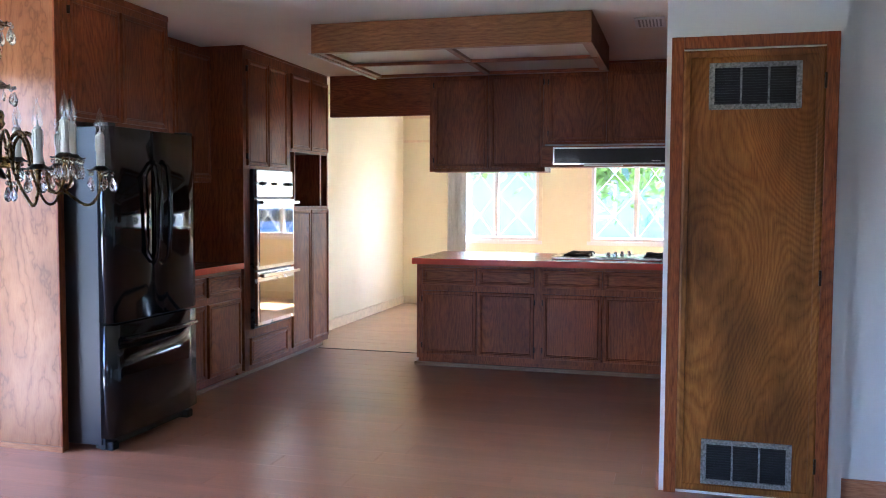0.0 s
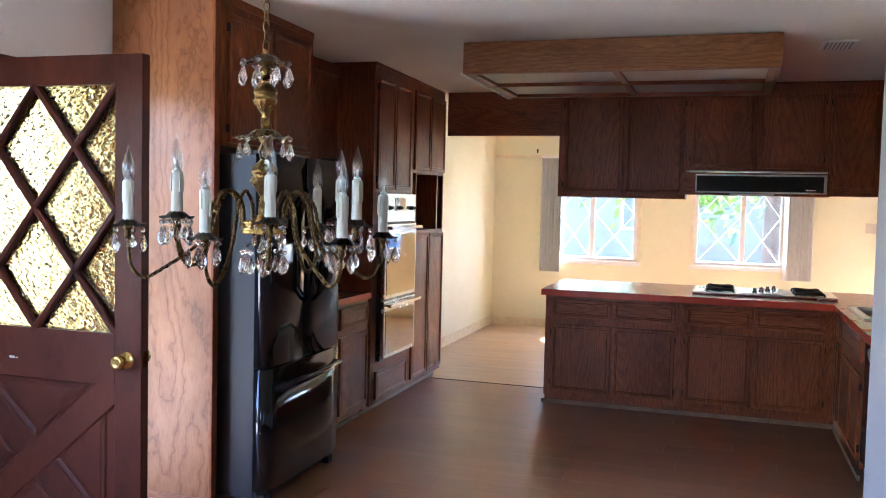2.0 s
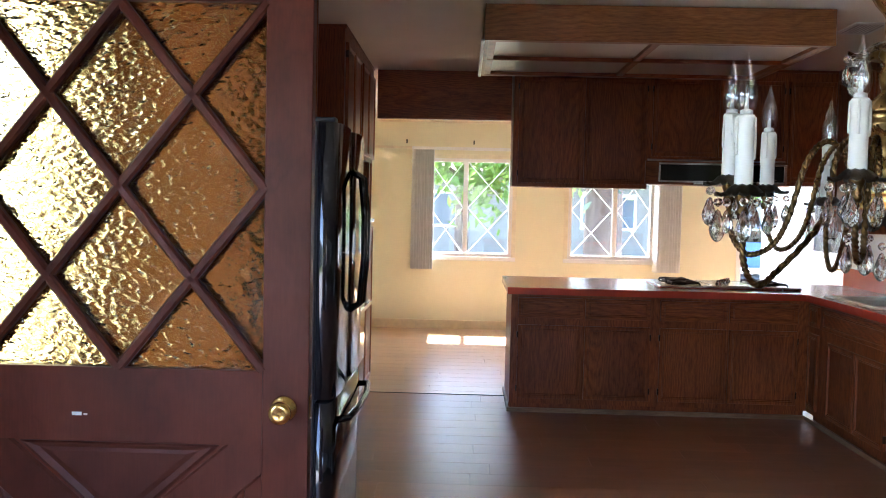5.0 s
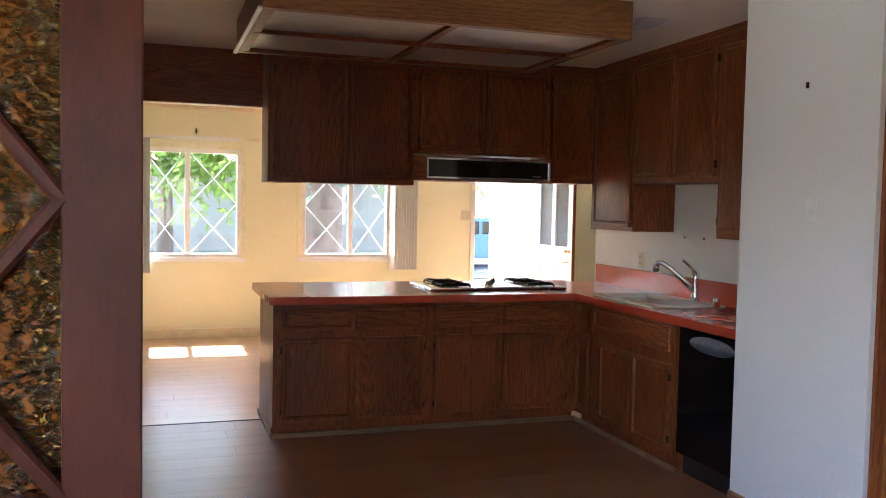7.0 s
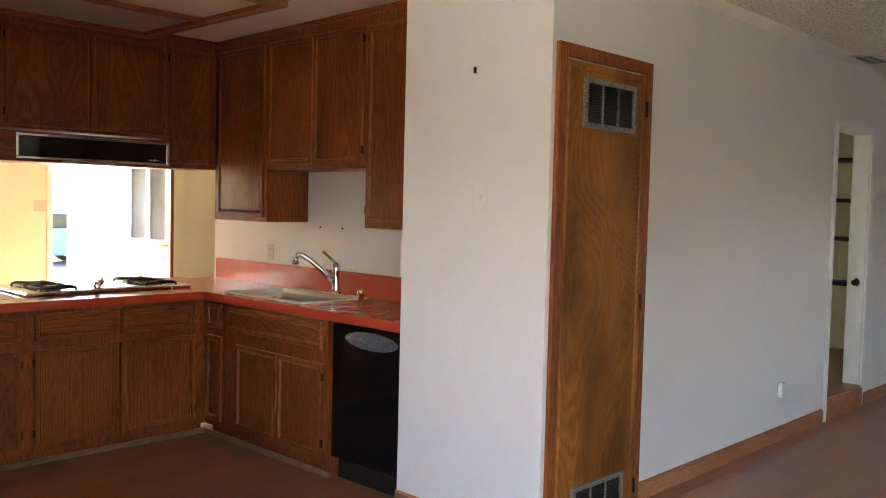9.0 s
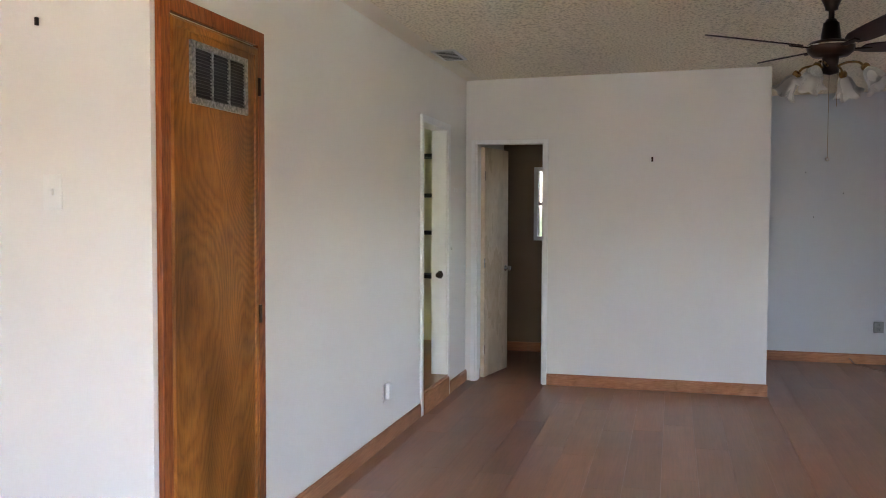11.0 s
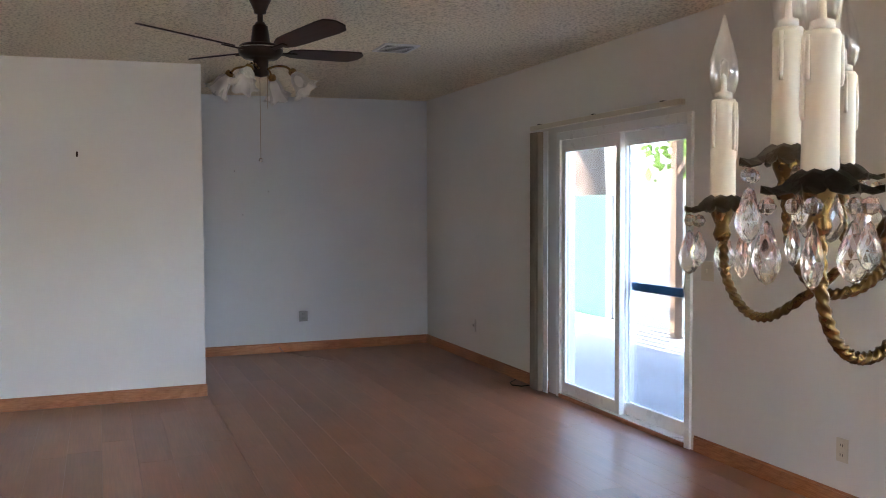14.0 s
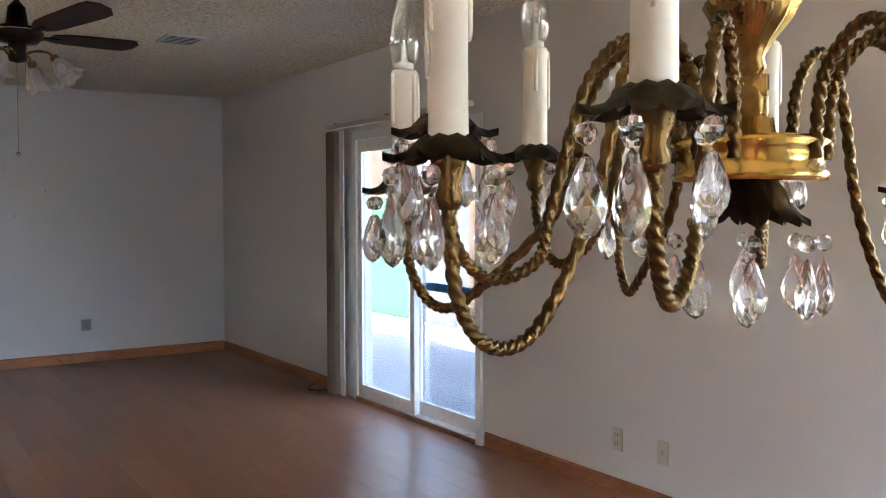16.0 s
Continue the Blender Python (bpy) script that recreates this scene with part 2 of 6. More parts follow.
def tube(bm, pts, r, seg=8, twist=0.0, lobes=0):
    """A swept round bar along points; lobes and twist make it a rope."""
    pts = [Vector(p) for p in pts]
    rows = []
    side = None
    for i, p in enumerate(pts):
        d = (pts[min(i + 1, len(pts) - 1)] - pts[max(i - 1, 0)]).normalized()
        if side is None:
            side = d.orthogonal().normalized()
        side = (side - d * side.dot(d)).normalized()
        up = d.cross(side)
        row = []
        for k in range(seg):
            a = 2 * math.pi * k / seg
            rr = r * (1 + (0.20 * math.cos(lobes * (a + twist * i)) if lobes else 0))
            row.append(bm.verts.new(p + rr * (math.cos(a) * side + math.sin(a) * up)))
        rows.append(row)
    for a, b in zip(rows, rows[1:]):
        for k in range(seg):
            bm.faces.new((a[k], a[(k + 1) % seg], b[(k + 1) % seg], b[k]))
    bm.faces.new(rows[0][::-1])
    bm.faces.new(rows[-1])


def mesh_of(name, bm, mat, smooth=False):
    bmesh.ops.recalc_face_normals(bm, faces=bm.faces[:])
    me = bpy.data.meshes.new(name)
    bm.to_mesh(me)
    bm.free()
    me.materials.append(mat)
    if smooth:
        for p in me.polygons:
            p.use_smooth = True
    return me


def part(name, bm, mat, parent, label="", smooth=False, at=None):
    ob = new(name, mesh_of(name, bm, mat, smooth))
    ob.parent = parent
    if at is not None:
        ob.matrix_basis = at
    if label:
        tagged(ob, label)
    return ob


def thing(name, label, category, m=None, group="", kind=""):
    ob = new(name)
    ob.empty_display_size = 0.1
    if m is not None:
        ob.matrix_basis = m
    return tagged(ob, label, category, group, kind)


def solid(name, boxes, mat, label, category, bevel=0.0):
    bm = bmesh.new()
    for b in boxes:
        box(bm, *b, bevel=bevel)
    return tagged(new(name, mesh_of(name, bm, mat)), label, category, kind="structure")


def one(*boxes, bevel=0.0):
    bm = bmesh.new()
    for b in boxes:
        box(bm, *b, bevel=bevel)
    return bm


# ---- structure ----
def cz(y):
    return 2.61 - 0.0125 * y


FZ = -0.10  # floor of the front room lies a little lower
W0, S0, YF, XE, YN, XC = -4.45, 0.163, 12.50, 5.935, 5.14, 4.098
T = 0.12
TOP = 2.7
solid("wall_west", [(W0 - T, W0, S0 - T, 1.15, -0.2, TOP), (W0 - T, W0, 2.65, 3.70, -0.2, TOP), (W0 - T, W0, 1.15, 2.65, -0.2, 0.80), (W0 - T, W0, 1.15, 2.65, 2.06, TOP), (W0 - T, W0, 4.56, YF + T, -0.2, TOP), (W0 - T, W0, 3.70, 4.56, 2.08, TOP)], WALL, "white painted wall with the outer doorway", "wall")
solid("wall_south", [(W0, -4.05, S0 - T, S0, -0.1, TOP), (-2.35, 1.408, S0 - T, S0, -0.1, TOP), (-4.05, -2.35, S0 - T, S0, -0.1, 0.75), (-4.05, -2.35, S0 - T, S0, 2.05, TOP), (3.05, XE + T, S0 - T, S0, -0.1, TOP), (1.408, 3.05, S0 - T, S0, 2.035, TOP), (1.408, 3.05, S0 - T, S0, -0.1, -0.004)], WALL, "off-white painted wall round the sliding door", "wall")
solid("wall_east", [(XE, XE + T, S0, 2.71, -0.1, TOP)], WALL_GREY, "grey-white wall of the alcove", "wall")
solid("wall_closet", [(XC, XC + T, 2.71, 4.475, -0.1, TOP), (XC, XC + T, 5.054, YN, -0.1, TOP), (XC, XC + T, 4.475, 5.054, 2.01, TOP), (XC + T, XE + T, 2.71, 2.83, -0.1, TOP)], WALL, "white painted wall with a narrow doorway", "wall")
solid("wall_north", [(0.08, 2.76, YN, YN + T, -0.1, TOP), (3.46, 6.05, YN, YN + T, -0.1, TOP), (2.76, 3.46, YN, YN + T, 2.07, TOP)], WALL, "long white painted living room wall", "wall")
solid("wall_pantry", [(-0.712, 0.055, 5.02, 5.87, -0.1, TOP), (0.055, 0.10, 5.07, 5.87, -0.1, TOP)], WALL, "white painted block around the pantry", "wall")
solid("wall_sink", [(-0.05, 0.07, 5.87, 8.58, -0.2, TOP)], WALL, "white painted wall over the sink counter", "wall")
solid("wall_front_room_south", [(0.07, 2.8, 8.46, 8.58, -0.2, TOP)], WALL, "plain wall of the front room", "wall")
solid("wall_front_room_east", [(2.8, 2.92, 8.46, YF + T, -0.2, TOP)], WALL, "plain white wall of the front room", "wall")
solid("wall_front", [(W0, -3.60, YF, YF + T, -0.2, TOP), (-2.51, -1.81, YF, YF + T, -0.2, TOP), (-0.74, 0.356, YF, YF + T, -0.2, TOP), (1.231, 2.92, YF, YF + T, -0.2, TOP),
      (-3.60, -2.51, YF, YF + T, -0.2, 0.82), (-1.81, -0.74, YF, YF + T, -0.2, 0.82), (-3.60, -2.51, YF, YF + T, 2.05, TOP), (-1.81, -0.74, YF, YF + T, 2.05, TOP), (0.356, 1.231, YF, YF + T, 1.96, TOP)], WALL_YEL, "cream-yellow front room wall with two windows and entry", "wall")
solid("wall_cream", [(W0 + 0.004, W0 + 0.016, 8.385, YF, -0.2, TOP)], WALL_YEL, "cream-yellow painted side wall of the front room", "wall")
solid("floor_slab", [(W0 - T, XE + T, S0 - T, 8.20, -0.12, -0.014), (W0 - T, 3.0, 8.20, YF + T, -0.3, FZ - 0.014)], DARK, "dark slab beneath the laminate planks", "floor")
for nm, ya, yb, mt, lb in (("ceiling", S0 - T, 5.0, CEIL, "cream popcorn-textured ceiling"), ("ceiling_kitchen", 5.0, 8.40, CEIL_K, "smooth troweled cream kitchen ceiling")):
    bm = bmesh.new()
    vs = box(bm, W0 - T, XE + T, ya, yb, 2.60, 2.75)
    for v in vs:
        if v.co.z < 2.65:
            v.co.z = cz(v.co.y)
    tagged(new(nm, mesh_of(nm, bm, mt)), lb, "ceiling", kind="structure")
solid("ceiling_front_room", [(W0 - T, 2.92, 8.40, YF + T, 2.53, 2.75)], CEIL_K, "cream plaster ceiling of the front room", "ceiling")
# rooms behind the two inner doorways
solid("wall_closet_inside", [(XC + T, 6.05, 2.831, 2.84, -0.1, 2.6), (5.80, 5.92, 2.84, YN, -0.1, 1.16), (5.80, 5.92, 2.84, YN, 1.88, 2.6), (5.80, 5.92, 2.84, 4.42, 1.16, 1.88), (5.80, 5.92, 4.78, YN, 1.16, 1.88)], WALL_BRN, "brown painted walls of the small room", "wall")
# gap in the far hall wall is an unseen opening added to brighten the hall
solid("wall_hall", [(1.9, 2.02, YN + T, 7.6, -0.1, TOP), (5.2, 5.32, YN + T, 7.6, -0.1, TOP), (1.9, 2.8, 7.6, 7.72, -0.1, TOP), (3.5, 5.32, 7.6, 7.72, -0.1, TOP), (2.8, 3.5, 7.6, 7.72, -0.1, 0.9), (2.8, 3.5, 7.6, 7.72, 2.1, TOP)], WALL_YEL, "cream walls of the hall behind the doorway", "wall")
solid("ceiling_hall", [(1.9, 5.32, YN + T, 7.72, 2.5, 2.7)], CEIL_K, "plain ceiling of the hall", "ceiling")
solid("floor_hall", [(2.76, 3.46, YN - 0.01, YN + T, -0.1, 0.165), (2.02, 5.2, YN + T, 7.6, -0.1, 0.165)], PLANK, "raised laminate floor of the hall", "floor")

# ---- cabinets ----
DOOR_PROF = [(0.0, 0.0), (0.0, -0.016), (0.004, -0.020), (0.022, -0.020), (0.026, -0.015), (0.031, -0.019), (0.036, -0.013), (0.05, -0.013)]


def front(parent, name, x0, z0, x1, z1, mat=None, label="", hinge=0):
    """A cabinet door or drawer front: flat oak panel in an applied moulding."""
    w, h = x1 - x0, z1 - z0
    bm = bmesh.new()
    k = min(1.0, min(w, h) / 0.13)
    rings(bm, w, h, [(i * k, d) for i, d in DOOR_PROF])
    ob = part(name, bm, mat or (OAK if h >= w * 0.8 else OAK_H), parent, label, at=pose(x0, 0, z0))
    if hinge:
        hx = 0.0 if hinge < 0 else w
        for hz in (0.07, h - 0.07):
            part("hinge", one((hx - 0.007, hx + 0.007, -0.018, -0.001, hz - 0.022, hz + 0.022), bevel=0.002), BRONZE, ob, "dark metal hinge")
    return ob


def cabinet(name, label, m, w, h, d, doors=(), drawers=(), toe=0.0, group="", mat=OAK, hinges=True):
    cab = thing(name, label, "cabinet", m, group)
    bs = [(0, w, 0, d, toe, h)]
    if toe:
        bs.append((0.0, w, 0.055, d, 0.0, toe))
    part("body", one(*bs), mat, cab)
    for k, (x0, z0, x1, z1) in enumerate(doors):
        front(cab, "door", x0, z0, x1, z1, hinge=(-1 if k % 2 == 0 else 1) if hinges else 0)
    for q in drawers:
        front(cab, "drawer_front", *q)
    return cab


FRONT, TO_E, TO_W = 0, 90, -90  # cabinet fronts that look to -y, +x, -x

# peninsula: two base units and the end panel
PEN = pose(-2.75, 7.70, 0)
for x0, w, ds in ((0.0, 1.02, ((0.05, 0.51), (0.525, 0.985))), (1.02, 1.085, ((0.035, 0.505), (0.52, 1.0)))):
    cabinet("base_cabinet", "dark-stained oak base cabinet under the red peninsula counter", PEN @ pose(x0, 0, 0), w, 0.845, 0.70,
            [(a, 0.10, b, 0.625) for a, b in ds], [(a, 0.675, b, 0.82) for a, b in ds], 0.06, "peninsula base cabinets")
solid("trim_peninsula_foot", [(-2.765, -0.66, 7.685, 7.70, 0.0, 0.03), (-2.765, -2.75, 7.70, 8.40, 0.0, 0.03)], SHOE, "pale oak shoe moulding along the cabinet foot", "trim")
# sink run
SK = pose(-0.647, 7.70, 0, 0, 0, TO_W)
cabinet("corner_cabinet", "narrow dark oak corner base cabinet beside the sink", SK, 0.22, 0.845, 0.59, [(0.03, 0.10, 0.19, 0.625)], [(0.03, 0.675, 0.19, 0.82)], 0.06)
cabinet("sink_cabinet", "dark-stained oak sink cabinet with two doors", SK @ pose(0.22, 0, 0), 0.99, 0.845, 0.59, [(0.14, 0.10, 0.55, 0.60), (0.56, 0.10, 0.955, 0.60)], [(0.035, 0.675, 0.95, 0.82)], 0.06)
solid("trim_sink_foot", [(-0.662, -0.647, 6.45, 7.685, 0.0, 0.03)], SHOE, "pale oak shoe moulding along the sink cabinet", "trim")

# counter: L-shaped red laminate with a cut-out for the sink
ctr = thing("countertop", "orange-red laminate countertop along peninsula and sink wall", "countertop", pose(-2.78, 7.655, 0.845))

bm = bmesh.new()
outline = [(-2.78, 7.655), (-0.693, 7.655), (-0.693, 5.873), (-0.60, 5.873), (-0.60, 7.52), (-0.13, 7.52), (-0.13, 6.80), (-0.60, 6.80), (-0.60, 5.873), (-0.07, 5.873), (-0.07, 8.53), (-0.30, 8.66), (-2.78, 8.66)]
xs = sorted({p[0] for p in outline})
ys = sorted({p[1] for p in outline})


def in_top(x, y):
    leg = -0.693 < x < -0.07 and 5.873 < y < 8.53
    pen = -2.78 < x < -0.30 and 7.655 < y < 8.66
    bowl = -0.60 < x < -0.13 and 6.80 < y < 7.52
    return (leg or pen) and not bowl


grid = {}


def corner(x, y):
    if (x, y) not in grid:
        grid[(x, y)] = bm.verts.new((x + 2.78, y - 7.655, 0.0))
    return grid[(x, y)]


for xa, xb in zip(xs, xs[1:]):
    for ya, yb in zip(ys, ys[1:]):
        if in_top((xa + xb) / 2, (ya + yb) / 2):
            bm.faces.new((corner(xa, ya), corner(xb, ya), corner(xb, yb), corner(xa, yb)))
ext = bmesh.ops.extrude_face_region(bm, geom=bm.faces[:])
bmesh.ops.translate(bm, vec=(0, 0, 0.048), verts=[v for v in ext["geom"] if isinstance(v, bmesh.types.BMVert)])
part("top", bm, RED, ctr)
part("backsplash", one((-0.07 + 2.78, -0.05 + 2.78, 5.873 - 7.655, 8.53 - 7.655, 0.0, 0.19), bevel=0.003), RED, ctr, "red laminate backsplash")

# upper cabinets over the peninsula
UP = pose(-2.75, 8.06, 1.615)
solid("soffit_beam", [(-3.80, -2.752, 8.36, 8.42, 2.13, 2.53)], OAK_H, "dark oak header board over the passage", "trim")
UT = 2.49
cabinet("wall_cabinet", "dark-stained oak wall cabinet over the peninsula", UP, 1.0, UT - 1.615, 0.34, [(0.04, 0.03, 0.515, 0.81), (0.53, 0.03, 0.985, 0.81)], group="upper cabinets")
cabinet("wall_cabinet", "short dark oak wall cabinet above the range hood", UP @ pose(1.0, 0, 0.225), 1.02, UT - 1.84, 0.34, [(0.03, 0.02, 0.505, 0.585), (0.52, 0.02, 0.99, 0.585)], group="upper cabinets")
cabinet("wall_cabinet", "narrow dark oak wall cabinet in the corner", UP @ pose(2.02, 0, 0.045), 0.359, UT - 1.66, 0.34, [(0.01, 0.03, 0.345, 0.765)], group="upper cabinets")
solid("trim_upper_crown", [(-2.75, -0.371, 8.052, 8.40, UT, 2.53)], OAK_H, "dark oak filler above the wall cabinets", "trim")
# upper cabinets over the sink
SU = pose(-0.371, 8.06, 0, 0, 0, TO_W)
cabinet("wall_cabinet", "tall oak wall cabinet in the sink corner", SU @ pose(0, 0, 1.33), 0.60, UT - 1.33, 0.32, [(0.05, 0.03, 0.57, 1.10)], group="upper cabinets")
cabinet("wall_cabinet", "oak wall cabinet with two doors above the sink", SU @ pose(0.60, 0, 1.655), 0.93, UT - 1.655, 0.32, [(0.02, 0.03, 0.455, 0.78), (0.47, 0.03, 0.905, 0.78)], group="upper cabinets")
cabinet("wall_cabinet", "tall narrow oak wall cabinet beside the white wall", SU @ pose(1.53, 0, 1.325), 0.675, UT - 1.325, 0.32, [(0.02, 0.03, 0.40, 1.10)], group="upper cabinets")
solid("trim_sink_crown", [(-0.375, -0.05, 5.855, 8.06, UT, 2.55)], OAK_Y, "dark oak filler above the sink cabinets", "trim")

# left run: panel, cabinet over the refrigerator, counter niche, oven tower, pantry
LT = pose(-3.835, 0, 0, 0, 0, TO_E)
side = thing("side_panel", "golden oak veneer panel beside the refrigerator", "panel", pose(-4.15, 4.76, 0))
part("board", one((-0.30, 0.29, -0.02, 0.02, 0.0, 2.55)), OAK_PALE, side)
part("edge_strip", one((0.29, 0.305, -0.024, 0.024, 0.0, 2.55), bevel=0.003), OAK, side)
part("shoe_moulding", one((-0.30, 0.31, -0.034, -0.02, 0.0, 0.03)), TRIM_OAK, side, "pale oak shoe moulding")
cabinet("fridge_cabinet", "oak cabinet with two doors above the refrigerator", LT @ pose(4.785, 0, 1.80), 0.99, 2.505 - 1.80, 0.60, [(0.04, 0.02, 0.47, 0.66), (0.49, 0.02, 0.94, 0.66)])
cabinet("recessed_cabinet", "dark oak wall cabinet set back beside the oven tower", LT @ pose(5.78, 0.27, 1.50), 0.975, 2.50 - 1.50, 0.33, [(0.02, 0.03, 0.48, 0.94), (0.50, 0.03, 0.95, 0.94)])
cabinet("base_cabinet", "dark-stained oak base cabinet between refrigerator and ovens", LT @ pose(5.72, 0.02, 0), 1.03, 0.845, 0.58, [(0.03, 0.10, 0.49, 0.625), (0.53, 0.10, 1.0, 0.625)], [(0.03, 0.675, 0.49, 0.82), (0.53, 0.675, 1.0, 0.82)], 0.06)
c2 = thing("countertop", "short red laminate countertop beside the ovens", "countertop", LT @ pose(5.72, -0.005, 0.846))
part("top", one((0, 1.033, 0, 0.60, 0.0, 0.045), bevel=0.003), RED, c2)
part("backsplash", one((0, 1.033, 0.585, 0.605, 0.045, 0.19)), RED, c2, "red laminate backsplash")
tower = thing("oven_tower", "tall dark oak cabinet holding the double oven", "cabinet", LT @ pose(6.757, 0, 0))
for label_, piece in (("base", (0, 0.80, 0.0, 0.61, 0.06, 0.36)), ("toe_kick", (0, 0.80, 0.055, 0.61, 0, 0.06)), ("side", (0, 0.10, 0, 0.61, 0.36, 1.60)), ("side", (0.77, 0.80, 0, 0.61, 0.36, 1.60)),
                      ("upper_box", (0, 0.80, 0, 0.61, 1.60, 2.50)), ("back", (0.10, 0.77, 0.55, 0.61, 0.36, 1.60))):
    part(label_, one(piece), OAK, tower)
front(tower, "door", 0.05, 1.63, 0.385, 2.43, hinge=-1)
front(tower, "door", 0.40, 1.63, 0.735, 2.43, hinge=1)
front(tower, "drawer_front", 0.08, 0.09, 0.73, 0.30)
tall = thing("tall_cabinet", "tall oak pantry cabinet with an open niche", "cabinet", LT @ pose(7.557, 0, 0))
for label_, piece in (("base", (0, 0.82, 0, 0.61, 0.06, 1.31)), ("toe_kick", (0, 0.82, 0.055, 0.61, 0, 0.06)), ("upper_box", (0, 0.82, 0, 0.61, 1.775, 2.50)), ("side", (0, 0.02, 0, 0.61, 1.31, 1.775)),
                      ("side", (0.80, 0.82, 0, 0.61, 1.31, 1.775)), ("back", (0.02, 0.80, 0.45, 0.61, 1.31, 1.775))):
    part(label_, one(piece), OAK, tall)
part("niche_post", one((0.64, 0.67, 0.002, 0.45, 1.31, 1.775)), OAK, tall)
part("niche_post", one((0.10, 0.12, 0.002, 0.45, 1.31, 1.775)), OAK, tall)
for a, b in ((0.03, 0.405), (0.42, 0.80)):
    front(tall, "door", a, 0.10, b, 1.28)
    front(tall, "door", a, 1.80, b, 2.43)
solid("trim_left_crown", [(-4.44, -3.83, 4.785, 5.775, 2.505, 2.56), (-4.44, -3.825, 6.757, 8.38, 2.50, 2.55)], OAK_Y, "dark oak crown strip above the tall cabinets", "trim")
solid("trim_left_foot", [(-3.90, -3.885, 5.72, 8.37, 0.0, 0.025)], SHOE, "pale shoe moulding along the cabinets", "trim")

# ---- kitchen appliances ----
fr = thing("refrigerator", "black glossy french-door refrigerator with bottom freezer", "refrigerator", LT @ pose(4.80, -0.255, 0))
part("body", one((0.015, 0.855, 0.075, 0.80, 0.03, 1.765), bevel=0.006), BLACK_TEX, fr, "black textured cabinet sides")


def bowed(w, h, t, sag):
    """A door whose front bows gently outwards."""
    bm = bmesh.new()
    n = 8
    f = [[], []]
    b = [[], []]
    for k in range(n + 1):
        u = k / n
        y = -sag * (1 - (2 * u - 1) ** 2)
        e = 0.012 if k in (0, n) else 0.0
        for j, z in ((0, 0.0), (1, h)):
            f[j].append(bm.verts.new((u * w, y + e, z)))
            b[j].append(bm.verts.new((u * w, t, z)))
    for k in range(n):
        bm.faces.new((f[0][k], f[0][k + 1], f[1][k + 1], f[1][k]))
        bm.faces.new((b[0][k], b[1][k], b[1][k + 1], b[0][k + 1]))
        bm.faces.new((f[1][k], f[1][k + 1], b[1][k + 1], b[1][k]))
        bm.faces.new((f[0][k], b[0][k], b[0][k + 1], f[0][k + 1]))
    bm.faces.new((f[0][0], f[1][0], b[1][0], b[0][0]))
    bm.faces.new((f[0][n], b[0][n], b[1][n], f[1][n]))
    return bm


def bar(parent, pts, r, mat=BLACK, label="black bowed handle"):
    bm = bmesh.new()
    tube(bm, pts, r, 8)
    return part("handle", bm, mat, parent, label, True)


for x0 in (0.0, 0.437):
    d = part("door", bowed(0.433, 1.06, 0.07, 0.012), BLACK, fr, "glossy black upper door", True, pose(x0, 0, 0.705))
    hx = 0.385 if x0 == 0 else 0.045
    bar(d, [(hx, -0.006, 0.30), (hx, -0.05, 0.33), (hx, -0.066, 0.52), (hx, -0.066, 0.70), (hx, -0.05, 0.86), (hx, -0.006, 0.89)], 0.014)
fz = part("freezer_drawer", bowed(0.87, 0.615, 0.07, 0.012), BLACK, fr, "glossy black freezer drawer", True, pose(0, 0, 0.075))
bar(fz, [(0.08, -0.004, 0.535), (0.10, -0.05, 0.54), (0.30, -0.068, 0.54), (0.57, -0.068, 0.54), (0.77, -0.05, 0.54), (0.79, -0.004, 0.535)], 0.014)
part("kick_grille", one((0.02, 0.85, 0.06, 0.12, 0.012, 0.07)), BLACK_MAT, fr)
for x0 in (0.03, 0.78):
    part("foot", one((x0, x0 + 0.06, 0.02, 0.10, 0.0, 0.05), bevel=0.008), BLACK_MAT, fr)
for x0 in (0.02, 0.78):
    part("hinge_cover", one((x0, x0 + 0.07, 0.01, 0.10, 1.766, 1.785), bevel=0.005), BLACK_MAT, fr)
part("badge", one((0.69, 0.75, -0.008, -0.003, 1.655, 1.672)), STEEL, fr, "small silver badge")

ov = thing("double_oven", "built-in double wall oven with mirrored doors and chrome trim", "oven", LT @ pose(6.865, -0.03, 0.37))
part("case", one((0.0, 0.655, 0.0, 0.50, 0.0, 1.235), bevel=0.004), plain("oven_side_steel", (0.10, 0.09, 0.085), 0.3, 0.8), ov)
cp = part("control_panel", one((0.012, 0.645, -0.022, 0.0, 1.02, 1.23), bevel=0.004), STEEL, ov, "steel control panel with dark knobs")
part("dial_window", one((0.20, 0.42, -0.025, -0.022, 1.10, 1.20)), OVEN_GLASS, cp)
for kx in (0.10, 0.30, 0.53, 0.58):
    bm = bmesh.new()
    lathe(bm, [(0.018, 0), (0.018, 0.006), (0.012, 0.010), (0.012, 0.028), (0.0, 0.028)], 14, pose(kx, -0.022, 1.125, 90))
    part("knob", bm, BLACK_MAT, cp, smooth=False)
